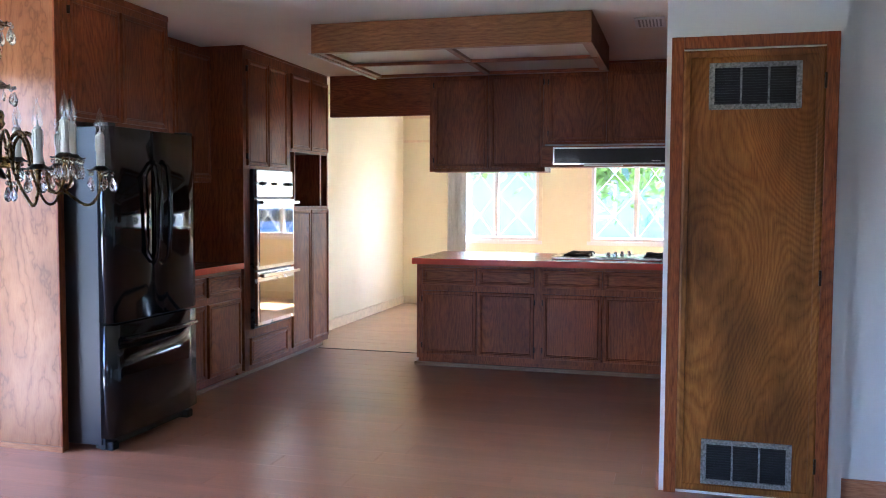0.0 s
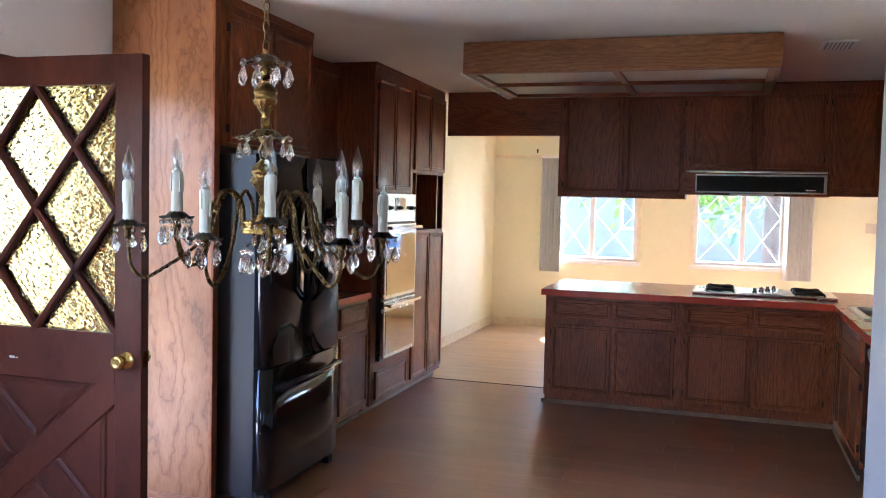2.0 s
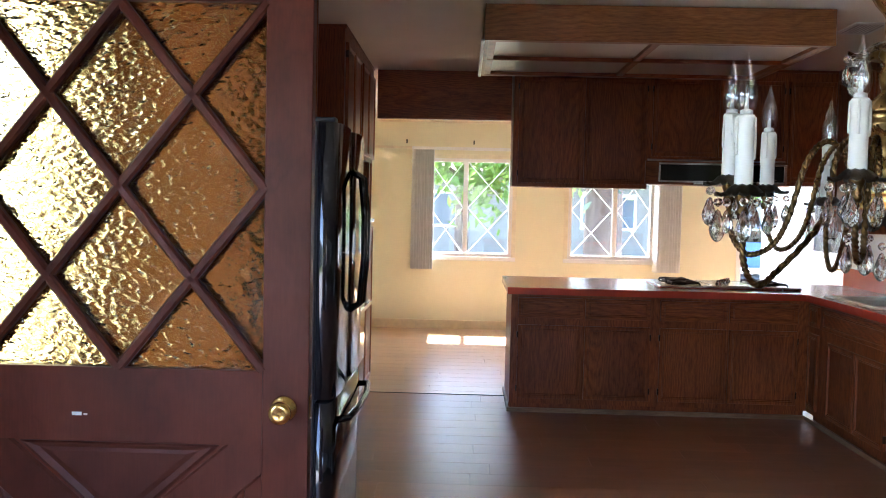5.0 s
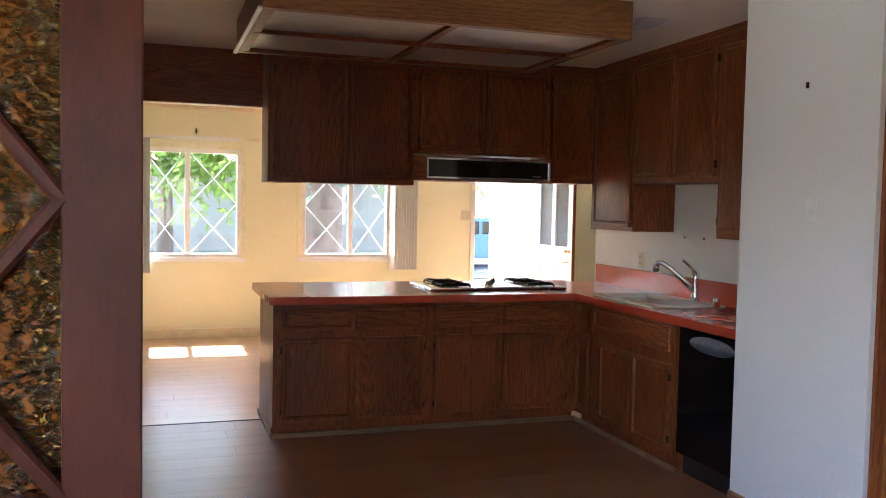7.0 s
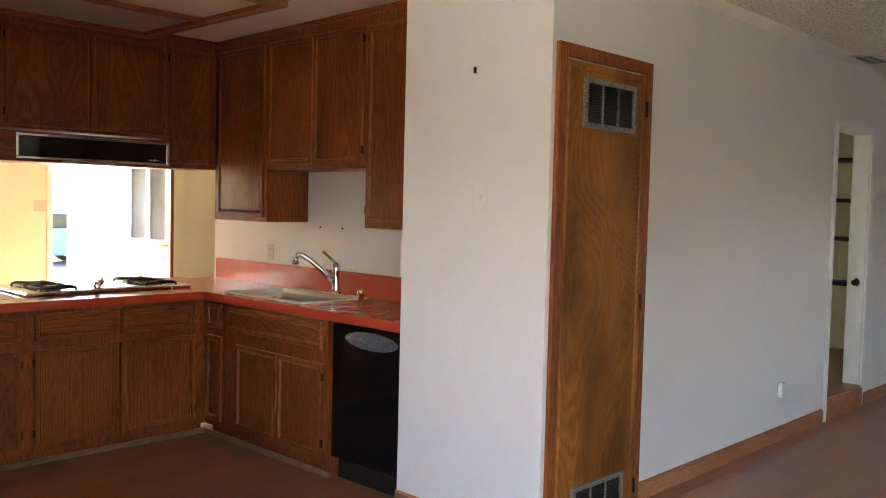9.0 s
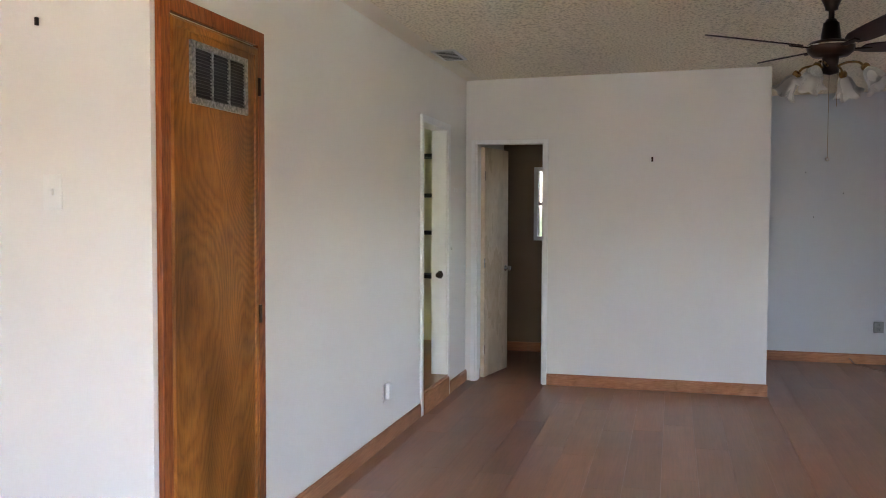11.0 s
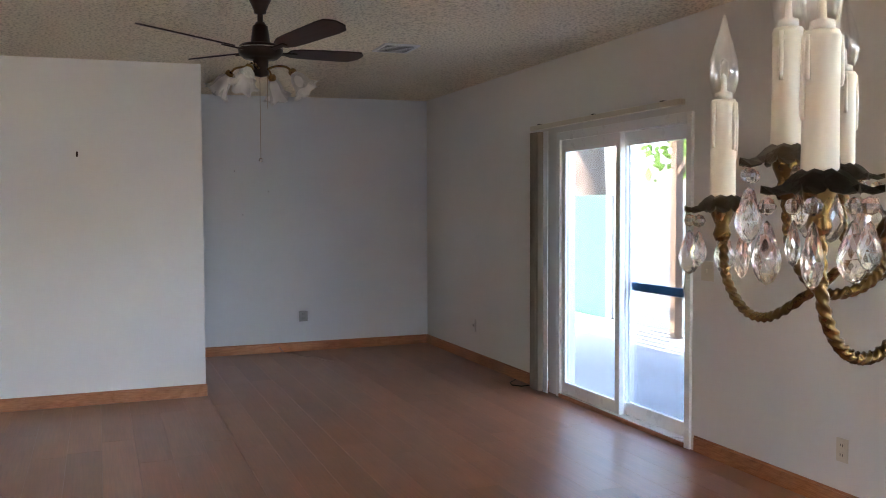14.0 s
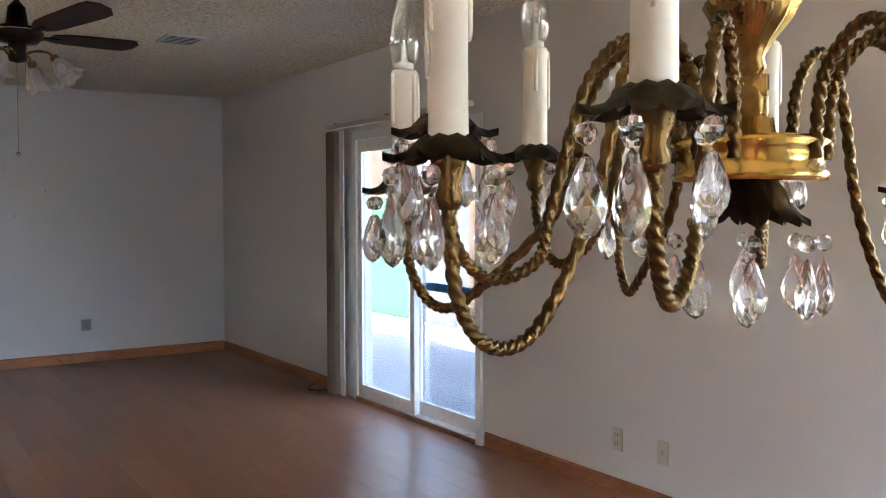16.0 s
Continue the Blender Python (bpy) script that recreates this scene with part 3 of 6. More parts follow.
for z0, z1 in ((0.455, 1.005), (0.02, 0.44)):
    d = part("oven_door", one((0.0, 0.655, -0.03, 0.0, z0, z1), bevel=0.004), STEEL, ov, "chrome-framed mirror oven door")
    part("glass", one((0.03, 0.625, -0.034, -0.03, z0 + 0.03, z1 - 0.075)), OVEN_GLASS, d, "bronze mirror glass")
    part("handle", one((0.0, 0.655, -0.085, -0.055, z1 - 0.04, z1 - 0.015), (0.02, 0.05, -0.06, -0.03, z1 - 0.038, z1 - 0.017), (0.605, 0.635, -0.06, -0.03, z1 - 0.038, z1 - 0.017), bevel=0.004), CHROME, d, "chrome bar handle")

dw = thing("dishwasher", "black dishwasher under the red counter", "dishwasher", SK @ pose(1.255, -0.005, 0))
part("door", one((0, 0.585, 0, 0.5, 0.12, 0.83), bevel=0.005), BLACK, dw)
part("kick_plate", one((0.005, 0.58, 0.05, 0.12, 0.0, 0.12)), BLACK_MAT, dw)
bm = bmesh.new()
lathe(bm, [(0.0, 0.0), (1.0, 0.0), (0.96, 0.006), (0.0, 0.008)], 28, pose(0.30, 0.0, 0.765, 90) @ Matrix.Diagonal((0.20, 0.045, 1, 1)))
part("handle_pocket", bm, plain("pocket_grey", (0.16, 0.17, 0.19), 0.3, 0.3, 0.4, 60.0), dw, "grey oval control pocket", True)

hood = thing("range_hood", "black glass and chrome range hood under the cabinet", "range hood", pose(-1.72, 8.015, 1.652))
part("shell", one((-0.049, 1.01, 0.0, 0.36, 0.0, 0.172), bevel=0.004), OAK_H, hood)
part("chrome_frame", one((0.045, 0.985, -0.012, 0.0, 0.015, 0.03), (0.045, 0.985, -0.012, 0.0, 0.145, 0.16), (0.045, 0.06, -0.012, 0.0, 0.03, 0.145), (0.96, 0.985, -0.012, 0.0, 0.03, 0.145), bevel=0.002), CHROME, hood, "chrome front frame")
part("glass_front", one((0.06, 0.96, -0.008, 0.0, 0.03, 0.145)), BLACK, hood, "black glass front")
part("label_plate", one((0.84, 0.91, -0.010, -0.008, 0.042, 0.050)), STEEL, hood)
part("pull_lip", one((0.30, 0.62, -0.02, -0.002, 0.002, 0.014), bevel=0.002), CHROME, hood)

# cooktop
ck = thing("cooktop", "stainless gas cooktop with black cast-iron grates", "cooktop", pose(-1.66, 7.90, 0.893))
part("tray", one((0, 1.03, 0, 0.53, 0.0, 0.022), bevel=0.006), STEEL, ck)
part("control_strip", one((0.39, 0.66, 0.02, 0.51, 0.022, 0.026), bevel=0.002), STEEL, ck)
for k in range(4):
    bm = bmesh.new()
    lathe(bm, [(0.020, 0), (0.019, 0.014), (0.013, 0.02), (0.013, 0.034), (0.0, 0.034)], 14, pose(0.45 + 0.05 * k, 0.10 + 0.09 * k, 0.026))
    part("knob", bm, CHROME, ck, "chrome knob")
for gx in (0.20, 0.84):
    for gy in (0.145, 0.385):
        bm = bmesh.new()
        lathe(bm, [(0.055, 0), (0.055, 0.010), (0.035, 0.012), (0.035, 0.02), (0.0, 0.022)], 18, pose(gx, gy, 0.022))
        part("burner", bm, BLACK_MAT, ck)
        bm = bmesh.new()
        for k in range(4):
            a = math.pi / 2 * k + math.pi / 4
            ca, sa = math.cos(a), math.sin(a)
            tube(bm, [(gx + 0.03 * ca, gy + 0.03 * sa, 0.040), (gx + 0.10 * ca, gy + 0.10 * sa, 0.042), (gx + 0.135 * ca, gy + 0.135 * sa, 0.036), (gx + 0.145 * ca, gy + 0.145 * sa, 0.022)], 0.008, 6)
        q = [(gx - 0.095, gy - 0.095, 0.036), (gx + 0.095, gy - 0.095, 0.036), (gx + 0.095, gy + 0.095, 0.036), (gx - 0.095, gy + 0.095, 0.036), (gx - 0.095, gy - 0.095, 0.036)]
        tube(bm, q, 0.007, 6)
        part("grate", bm, BLACK_MAT, ck, "black cast-iron grate")

# sink and tap
sk = thing("sink", "cream enamel drop-in kitchen sink", "sink", pose(-0.60, 6.80, 0.893))
bm = bmesh.new()
loops = []
for i, z in ((-0.022, 0.0), (-0.018, 0.008), (0.0, 0.012), (0.028, 0.010), (0.04, -0.01), (0.06, -0.17)):
    loops.append([bm.verts.new(p) for p in ((i, i, z), (0.47 - i - (0.06 if i > 0 else 0), i, z), (0.47 - i - (0.06 if i > 0 else 0), 0.72 - i, z), (i, 0.72 - i, z))])
for a, b in zip(loops, loops[1:]):
    for k in range(4):
        bm.faces.new((a[k], a[(k + 1) % 4], b[(k + 1) % 4], b[k]))
bm.faces.new(loops[-1])
part("basin", bm, SINK, sk)
bm = bmesh.new()
lathe(bm, [(0.04, 0.0), (0.035, 0.004), (0.0, 0.003)], 18, pose(0.2, 0.40, -0.169))
part("drain", bm, CHROME, sk, "chrome drain")
tap = thing("kitchen_tap", "chrome pull-out kitchen tap with a single lever", "tap", pose(-0.165, 7.02, 0.904))
part("base_plate", one((-0.028, 0.028, -0.11, 0.11, 0.0, 0.007), bevel=0.003), CHROME, tap)
bm = bmesh.new()
lathe(bm, [(0.030, 0.007), (0.026, 0.03), (0.024, 0.12), (0.027, 0.14), (0.027, 0.165), (0.018, 0.19), (0.0, 0.195)], 18)
part("column", bm, CHROME, tap, smooth=True)
bm = bmesh.new()
tube(bm, [(-0.01, 0.01, 0.07), (-0.06, 0.045, 0.135), (-0.12, 0.09, 0.20), (-0.165, 0.125, 0.235), (-0.185, 0.14, 0.235), (-0.195, 0.148, 0.215)], 0.017, 12)
part("spout", bm, CHROME, tap, smooth=True)
bm = bmesh.new()
lathe(bm, [(0.0, 0.0), (0.020, 0.0), (0.022, 0.03), (0.019, 0.045), (0.0, 0.045)], 14, pose(-0.197, 0.15, 0.178))
part("spray_head", bm, CHROME, tap, smooth=True)
bm = bmesh.new()
tube(bm, [(0.0, 0.0, 0.185), (-0.015, 0.035, 0.215), (-0.03, 0.075, 0.245), (-0.035, 0.09, 0.25)], 0.010, 10)
part("lever", bm, CHROME, tap, smooth=True)
bm = bmesh.new()
lathe(bm, [(0.022, 0.0), (0.022, 0.05), (0.018, 0.056), (0.0, 0.056)], 16)
ag = thing("air_gap_cap", "chrome air gap cap beside the sink", "sink fitting", pose(-0.175, 6.78, 0.894))
part("cap", bm, CHROME, ag, smooth=True)

# light box above the kitchen floor
lb = thing("ceiling_light_box", "oak-framed fluorescent ceiling light box with frosted panels", "ceiling light", pose(-3.01, 6.155, 2.335))
LW, LD = 1.83, 1.27
LH = 0.19
part("front_board", one((0, LW, 0, 0.022, 0, LH), bevel=0.002), wood("fascia_oak", (0.10, 0.035, 0.012), (0.25, 0.10, 0.034), (0.34, 0.155, 0.06), "x", 0.35), lb)
part("back_board", one((0, LW, LD - 0.022, LD, 0, LH), bevel=0.002), OAK_H, lb)
for x0 in (0, LW - 0.022):
    part("side_board", one((x0, x0 + 0.022, 0.022, LD - 0.022, 0, LH), bevel=0.002), OAK_Y, lb)
for x0 in (0.022, LW / 2 - 0.02, LW - 0.062):
    part("rail", one((x0, x0 + 0.04, 0.022, LD - 0.022, 0.004, 0.026)), OAK_Y, lb)
for y0 in (0.022, LD * 0.5 - 0.015, LD - 0.052):
    part("cross_rail", one((0.0225, LW - 0.0225, y0, y0 + 0.03, 0.0005, 0.022)), OAK_H, lb)
part("white_edge", one((-0.02, 0.0, 0.0, LD, -0.006, 0.004)), WHITE, lb, "white-painted lower edge strip")
m_diff, _n, _l, _b = material("prismatic_panel", 0.35, 0.0, (0.42, 0.36, 0.30))
bump(_n, _l, _b, noise_node(_n, _l, coords(_n, _l, (1, 1, 1), False), 70.0, 1.0), 0.5, 0.004)
for x0, x1 in ((0.062, LW / 2 - 0.02), (LW / 2 + 0.02, LW - 0.062)):
    for y0, y1 in ((0.052, LD * 0.5 - 0.015), (LD * 0.5 + 0.015, LD - 0.052)):
        part("diffuser", one((x0, x1, y0, y1, 0.024, 0.03)), m_diff, lb, "frosted prismatic panel, unlit")

# pantry door with vents
pd = thing("door_1", "golden oak pantry door with two metal vents", "door", pose(-0.69, 5.018, 0), kind="structure")
part("casing", one((0, 0.055, -0.022, 0, 0, 2.135), (0.665, 0.72, -0.022, 0, 0, 2.135), (0.055, 0.665, -0.022, 0, 2.08, 2.135), bevel=0.003), OAK, pd, "stained oak casing")
bm = bmesh.new()
rings(bm, 0.61, 2.05, [(0, 0), (0.0, -0.02), (0.01, -0.026), (0.03, -0.026), (0.034, -0.02), (0.04, -0.02)], 0.055, 0.02)
leaf = part("leaf", bm, OAK_LT, pd, "golden oak veneer leaf")
GALV = plain("galvanized_metal", (0.30, 0.30, 0.28), 0.45, 0.7, 0.5, 90.0)
for z0 in (0.06, 1.80):
    fr1 = part("vent", one((0.168, 0.565, -0.031, -0.02, z0, z0 + 0.022), (0.168, 0.565, -0.031, -0.02, z0 + 0.188, z0 + 0.21), (0.168, 0.192, -0.031, -0.02, z0 + 0.022, z0 + 0.188), (0.541, 0.565, -0.031, -0.02, z0 + 0.022, z0 + 0.188), (0.303, 0.311, -0.031, -0.02, z0 + 0.022, z0 + 0.188), (0.422, 0.430, -0.031, -0.02, z0 + 0.022, z0 + 0.188)), GALV, leaf, "galvanized vent grille")
    part("vent_backing", one((0.192, 0.541, -0.0215, -0.0205, z0 + 0.022, z0 + 0.188)), BLACK_MAT, leaf)
    bm = bmesh.new()
    for k in range(14):
        for a, b in ((0.193, 0.302), (0.312, 0.421), (0.431, 0.540)):
            box(bm, a, b, -0.0275, -0.022, z0 + 0.026 + 0.0116 * k, z0 + 0.031 + 0.0116 * k)
    part("vent_slats", bm, BLACK_MAT, leaf)
for hz in (0.18, 1.04, 1.92):
    part("hinge", one((0.658, 0.668, -0.034, -0.022, hz - 0.035, hz + 0.035), bevel=0.002), BRONZE, pd, "small dark hinge")

# ---- skirting, frames and doors ----
BBZ = 0.095


def board(name, x0, x1, y0, y1, z0, z1, mat):
    solid(name, [(x0, x1, y0, y1, z0, z1 - 0.012)], mat, "oak skirting board with a routed top edge", "baseboard")
    dx, dy = (0.004, 0) if (x1 - x0) < (y1 - y0) else (0, 0.004)
    return solid("trim_baseboard_cap", [(x0 + dx, x1 - dx, y0 + dy, y1 - dy, z1 - 0.0119, z1)], mat, "rounded top edge of the oak skirting", "trim")


board("baseboard_closet_wall", XC - 0.014, XC, 2.70, 4.44, 0, BBZ, TRIM_OAK_Y)
board("baseboard_alcove", XE - 0.014, XE, S0 + 0.014, 2.71, 0, BBZ, TRIM_OAK_Y)
board("baseboard_south_east", 3.20, XE - 0.014, S0, S0 + 0.014, 0, BBZ, TRIM_OAK)
board("baseboard_south_west", W0, 1.37, S0, S0 + 0.014, 0, BBZ, TRIM_OAK)
board("baseboard_north", 0.10, 2.70, YN - 0.014, YN, 0, BBZ, TRIM_OAK)
board("baseboard_north_corner", 3.52, XC, YN - 0.014, YN, 0, BBZ, TRIM_OAK)
board("baseboard_pantry_side", -0.726, -0.712, 5.02, 5.87, 0, BBZ, TRIM_OAK_Y)
board("baseboard_west", W0, W0 + 0.014, S0, 3.63, 0, BBZ, TRIM_OAK_Y)
solid("baseboard_step", [(2.76, 3.46, YN - 0.024, YN - 0.01, 0, 0.15)], TRIM_OAK, "oak riser board of the hall step", "baseboard")
solid("baseboard_closet_room", [(5.786, 5.80, 2.84, YN, 0, BBZ)], TRIM_OAK_Y, "oak skirting inside the small room", "baseboard")
solid("baseboard_front_room", [(W0 + 0.03, 0.30, YF - 0.014, YF, FZ, FZ + 0.11), (W0 + 0.016, W0 + 0.03, 8.39, YF, FZ, FZ + 0.11)], plain("cream_trim", (0.80, 0.70, 0.48), 0.4), "cream painted skirting of the front room", "baseboard")
solid("trim_front_room_rail", [(W0 + 0.03, -2.30, YF - 0.03, YF, 2.16, 2.19), (W0 + 0.03, 2.8, YF - 0.04, YF, 2.49, 2.53)], plain("cream_rail", (0.80, 0.70, 0.50), 0.4), "cream curtain rail board and cornice strip", "trim")
solid("trim_floor_strip", [(W0 + 0.6, -0.1, 8.19, 8.205, -0.01, 0.004)], BRONZE, "dark threshold strip between the floors", "trim")


def casing(name, along, a0, a1, top, face, out, w=0.05, t=0.016, z0=0.0, mat=WHITE):
    """Flat door casing round an opening; face is the wall plane, out the side it stands on."""
    f0, f1 = (face, face + out * t)
    bs = [(a0 - w, a0, z0, top + w), (a1, a1 + w, z0, top + w), (a0, a1, top, top + w)]
    return solid(name, [((p, q, f0, f1, r, s) if along == "x" else (f0, f1, p, q, r, s)) for p, q, r, s in bs], mat, "white painted door casing", "trim", 0.003)


casing("trim_hall_doorway", "x", 2.76, 3.46, 2.07, YN, -1)
casing("trim_closet_doorway", "y", 4.475, 5.054, 2.01, XC, -1, 0.036)
casing("trim_outer_doorway", "y", 3.70, 4.56, 2.08, W0, 1, 0.06, 0.016, 0.0, MAHOGANY)
casing("trim_entry", "x", 0.356, 1.231, 1.96, YF, -1, 0.06, 0.016, FZ)
solid("trim_hall_jamb", [(2.76, 2.775, YN, YN + T, 0.166, 2.07), (3.445, 3.46, YN, YN + T, 0.166, 2.07)], WHITE, "white jamb of the hall doorway", "trim")
solid("trim_closet_jamb", [(XC, XC + T, 4.475, 4.489, 0, 2.01), (XC, XC + T, 5.04, 5.054, 0, 2.01)], WHITE, "white jamb of the small room doorway", "trim")


def knob(parent, m, mat=BRASS, s=1.0, label="polished brass knob"):
    bm = bmesh.new()
    lathe(bm, [(0.034 * s, 0), (0.034 * s, 0.004), (0.028 * s, 0.009), (0.013 * s, 0.011), (0.012 * s, 0.03), (0.022 * s, 0.036), (0.029 * s, 0.05), (0.027 * s, 0.062), (0.015 * s, 0.066), (0.012 * s, 0.064), (0.0, 0.066)], 22, m)
    return part("knob", bm, mat, parent, label, True)


# brown outer door with diamond lattice, standing open
od = thing("door_2", "red-brown wooden door with diamond-latticed amber glass, standing open", "door", pose(-4.438, 3.68, 0), kind="structure")
DW_, DT = 0.965, 0.044
GX0, GX1, GZ0, GZ1 = 0.107, 0.847, 1.03, 1.953
part("stile", one((0, GX0, 0, DT, 0.012, 2.062), bevel=0.003), MAHOGANY, od)
part("stile", one((GX1, DW_, 0, DT, 0.012, 2.062), bevel=0.003), MAHOGANY, od)
part("top_rail", one((GX0, GX1, 0, DT, GZ1, 2.062)), MAHOGANY, od)
part("lock_rail", one((GX0, GX1, 0, DT, 0.84, GZ0)), MAHOGANY, od)
part("bottom_rail", one((GX0, GX1, 0, DT, 0.012, 0.20)), MAHOGANY, od)
part("panel_backing", one((GX0, GX1, 0.014, DT - 0.014, 0.20, 0.84)), MAHOGANY, od)
g = part("glass", one((GX0, GX1, 0.019, 0.025, GZ0, GZ1)), AMBER, od, "hammered amber glass")
g.visible_shadow = False


def strip(bm, a, b, w, y0, y1, lip=0.006):
    """A glazing bar from a to b in the xz plane, with chamfered edges."""
    a, b = Vector((a[0], 0, a[1])), Vector((b[0], 0, b[1]))
    d = (b - a).normalized()
    s = Vector((-d.z, 0, d.x)) * (w / 2)
    k = s * (1 - 2 * lip / w)
    ring = []
    for p in (a, b):
        ring.append([bm.verts.new(p + o + Vector((0, y, 0))) for o, y in ((s, y1), (s, y0 + lip), (k, y0), (-k, y0), (-s, y0 + lip), (-s, y1))])
    for i in range(6):
        bm.faces.new((ring[0][i], ring[0][(i + 1) % 6], ring[1][(i + 1) % 6], ring[1][i]))
    bm.faces.new(ring[0])
    bm.faces.new(ring[1][::-1])


hw, hh = (GX1 - GX0) / 4, (GZ1 - GZ0) / 4
for sx in (1, -1):
    for k in (-2, 0, 2):
        # bars climb one half-diamond per half-diamond, clipped to the glazed field
        lo, hi = 0.0, 4.0
        c = k + 0.0
        lo, hi = max(lo, -c), min(hi, 4 - c)
        lo, hi = max(lo, 0.0), min(hi, 4.0)
        if hi - lo < 0.2:
            continue
        x_a, x_b = lo * hw, hi * hw
        z_a, z_b = (lo + c) * hh, (hi + c) * hh
        if sx < 0:
            x_a, x_b = (GX1 - GX0) - x_a, (GX1 - GX0) - x_b
        for y0, y1 in ((-0.002, 0.019), (DT + 0.002, 0.025)):
            bm = bmesh.new()
            if y0 < y1:
                strip(bm, (GX0 + x_a, GZ0 + z_a), (GX0 + x_b, GZ0 + z_b), 0.026, y0, y1)
            else:
                strip(bm, (GX0 + x_a, GZ0 + z_a), (GX0 + x_b, GZ0 + z_b), 0.026, y0, y1, -0.006)
            part("lattice_bar", bm, MAHOGANY, od)
for y0, y1 in ((0.002, 0.014),):
    for (a, b), dy in ((((GX0, 0.20), (GX1, 0.84)), 0.0), (((GX1, 0.20), (GX0, 0.84)), 0.003)):
        bm = bmesh.new()
        strip(bm, a, b, 0.12, y0 + dy, y1)
        part("cross_brace", bm, MAHOGANY, od)
    w2, h2, cx_, cz_ = GX1 - GX0, 0.66, (GX0 + GX1) / 2, 0.53
    for tri_ in (((-0.26, 0.305), (0.26, 0.305), (0, 0.075)), ((-0.26, -0.305), (0, -0.075), (0.26, -0.305)), ((-0.325, 0.235), (-0.085, 0.0), (-0.325, -0.235)), ((0.325, 0.235), (0.325, -0.235), (0.085, 0.0))):
        bm = bmesh.new()
        c = Vector((sum(p[0] for p in tri_) / 3, 0, sum(p[1] for p in tri_) / 3))
        rows = []
        for k, y in ((1.0, 0.0142), (1.0, 0.010), (0.93, 0.006), (0.80, 0.011), (0.68, 0.007)):
            rows.append([bm.verts.new((cx_ + c.x + (p[0] - c.x) * k, y, cz_ + c.z + (p[1] - c.z) * k)) for p in tri_])
        for a, b in zip(rows, rows[1:]):
            for i in range(3):
                bm.faces.new((a[i], a[(i + 1) % 3], b[(i + 1) % 3], b[i]))
        bm.faces.new(rows[-1])
        part("raised_panel", bm, MAHOGANY, od)
knob(od, pose(DW_ - 0.062, 0.0, 0.937, 90))
knob(od, pose(DW_ - 0.062, DT, 0.937, -90))
part("latch_plate", one((DW_, DW_ + 0.002, 0.010, 0.034, 0.91, 0.97)), BRASS, od, "brass latch plate")
part("paint_chip", one((0.36, 0.385, -0.001, 0.0, 0.905, 0.914), (0.39, 0.40, -0.001, 0.0, 0.906, 0.911)), WHITE, od, "pale chip in the paint")

# white closet door, half open into the small room
# beige carries the brown room's warm reflection; the door itself is white
cdm = wood("white_door_warm_reflection", (0.60, 0.47, 0.34), (0.68, 0.56, 0.43), (0.72, 0.62, 0.50), "z", 0.3, 5.0, 0.25)
cd = thing("door_3", "white flush door standing open into the small room, warm reflection in its tint", "door", pose(XC + T, 5.035, 0, 0, 0, -11), kind="structure")
part("leaf", one((0.0, 0.545, -0.035, 0.0, 0.012, 1.995), bevel=0.002), cdm, cd)
knob(cd, pose(0.48, -0.035, 0.93, 90), CHROME, 0.8, "chrome knob")
for hz in (0.25, 1.0, 1.75):
    part("hinge", one((-0.004, 0.01, -0.04, -0.034, hz - 0.04, hz + 0.04)), STEEL, cd)
sw = thing("window_4", "small white-framed window in the brown room", "window", pose(5.80, 4.42, 1.19), kind="structure")
part("window_frame", one((-0.02, 0.05, -0.04, 0, -0.04, 0.71), (-0.02, 0.05, 0.36, 0.40, -0.04, 0.71), (-0.02, 0.05, 0, 0.36, 0.67, 0.71), (-0.02, 0.05, 0, 0.36, -0.04, 0.0), (0.02, 0.05, 0, 0.36, 0.32, 0.35)), WHITE, sw)
p_ = part("pane", one((0.03, 0.034, 0, 0.36, 0.0, 0.67)), pane_mat("dim_curtained_glass", (0.30, 0.31, 0.33), 0.04), sw)
p_.visible_shadow = False

# unseen west window, added as an extra source of daylight for the dining area
dwn = thing("window_5", "white-framed unseen side window, added to light the dining area", "window", pose(W0, 1.15, 0.80), kind="structure")
part("window_frame", one((-0.10, 0.01, 0, 0.05, 0, 1.26), (-0.10, 0.01, 1.45, 1.50, 0, 1.26), (-0.10, 0.01, 0.05, 1.45, 0, 0.05), (-0.10, 0.01, 0.05, 1.45, 1.21, 1.26), (-0.08, -0.02, 0.72, 0.78, 0.05, 1.21)), VINYL, dwn)
p_ = part("pane", one((-0.052, -0.048, 0.05, 1.45, 0.05, 1.21)), PANE, dwn)
p_.visible_shadow = False

# invented window in the unseen south-west wall, only there to let daylight in
swn = thing("window_6", "white-framed wide window, unseen and added for more daylight", "window", pose(-4.05, S0, 0.75), kind="structure")
part("window_frame", one((0, 0.05, -0.10, 0.01, 0, 1.30), (1.65, 1.70, -0.10, 0.01, 0, 1.30), (0.05, 1.65, -0.10, 0.01, 0, 0.05), (0.05, 1.65, -0.10, 0.01, 1.25, 1.30), (0.82, 0.88, -0.08, -0.02, 0.05, 1.25)), VINYL, swn)
p_ = part("pane", one((0.05, 1.65, -0.052, -0.048, 0.05, 1.25)), PANE, swn)
p_.visible_shadow = False

# hall: open white door edge, dark shelves
hd = thing("door_4", "white hall door folded open behind the wall", "door", pose(2.77, YN + T + 0.05, 0.17, 0, 0, 172), kind="structure")
part("leaf", one((0.0, 0.66, 0.0, 0.035, 0.0, 1.88), bevel=0.002), WHITE, hd)
sp = thing("strike_latch", "dark bronze latch on the white hall jamb", "latch", pose(3.445, YN + 0.05, 0.95, 0, 0, -90))
part("plate", one((-0.014, 0.014, -0.003, 0, -0.03, 0.03)), BRONZE, sp)
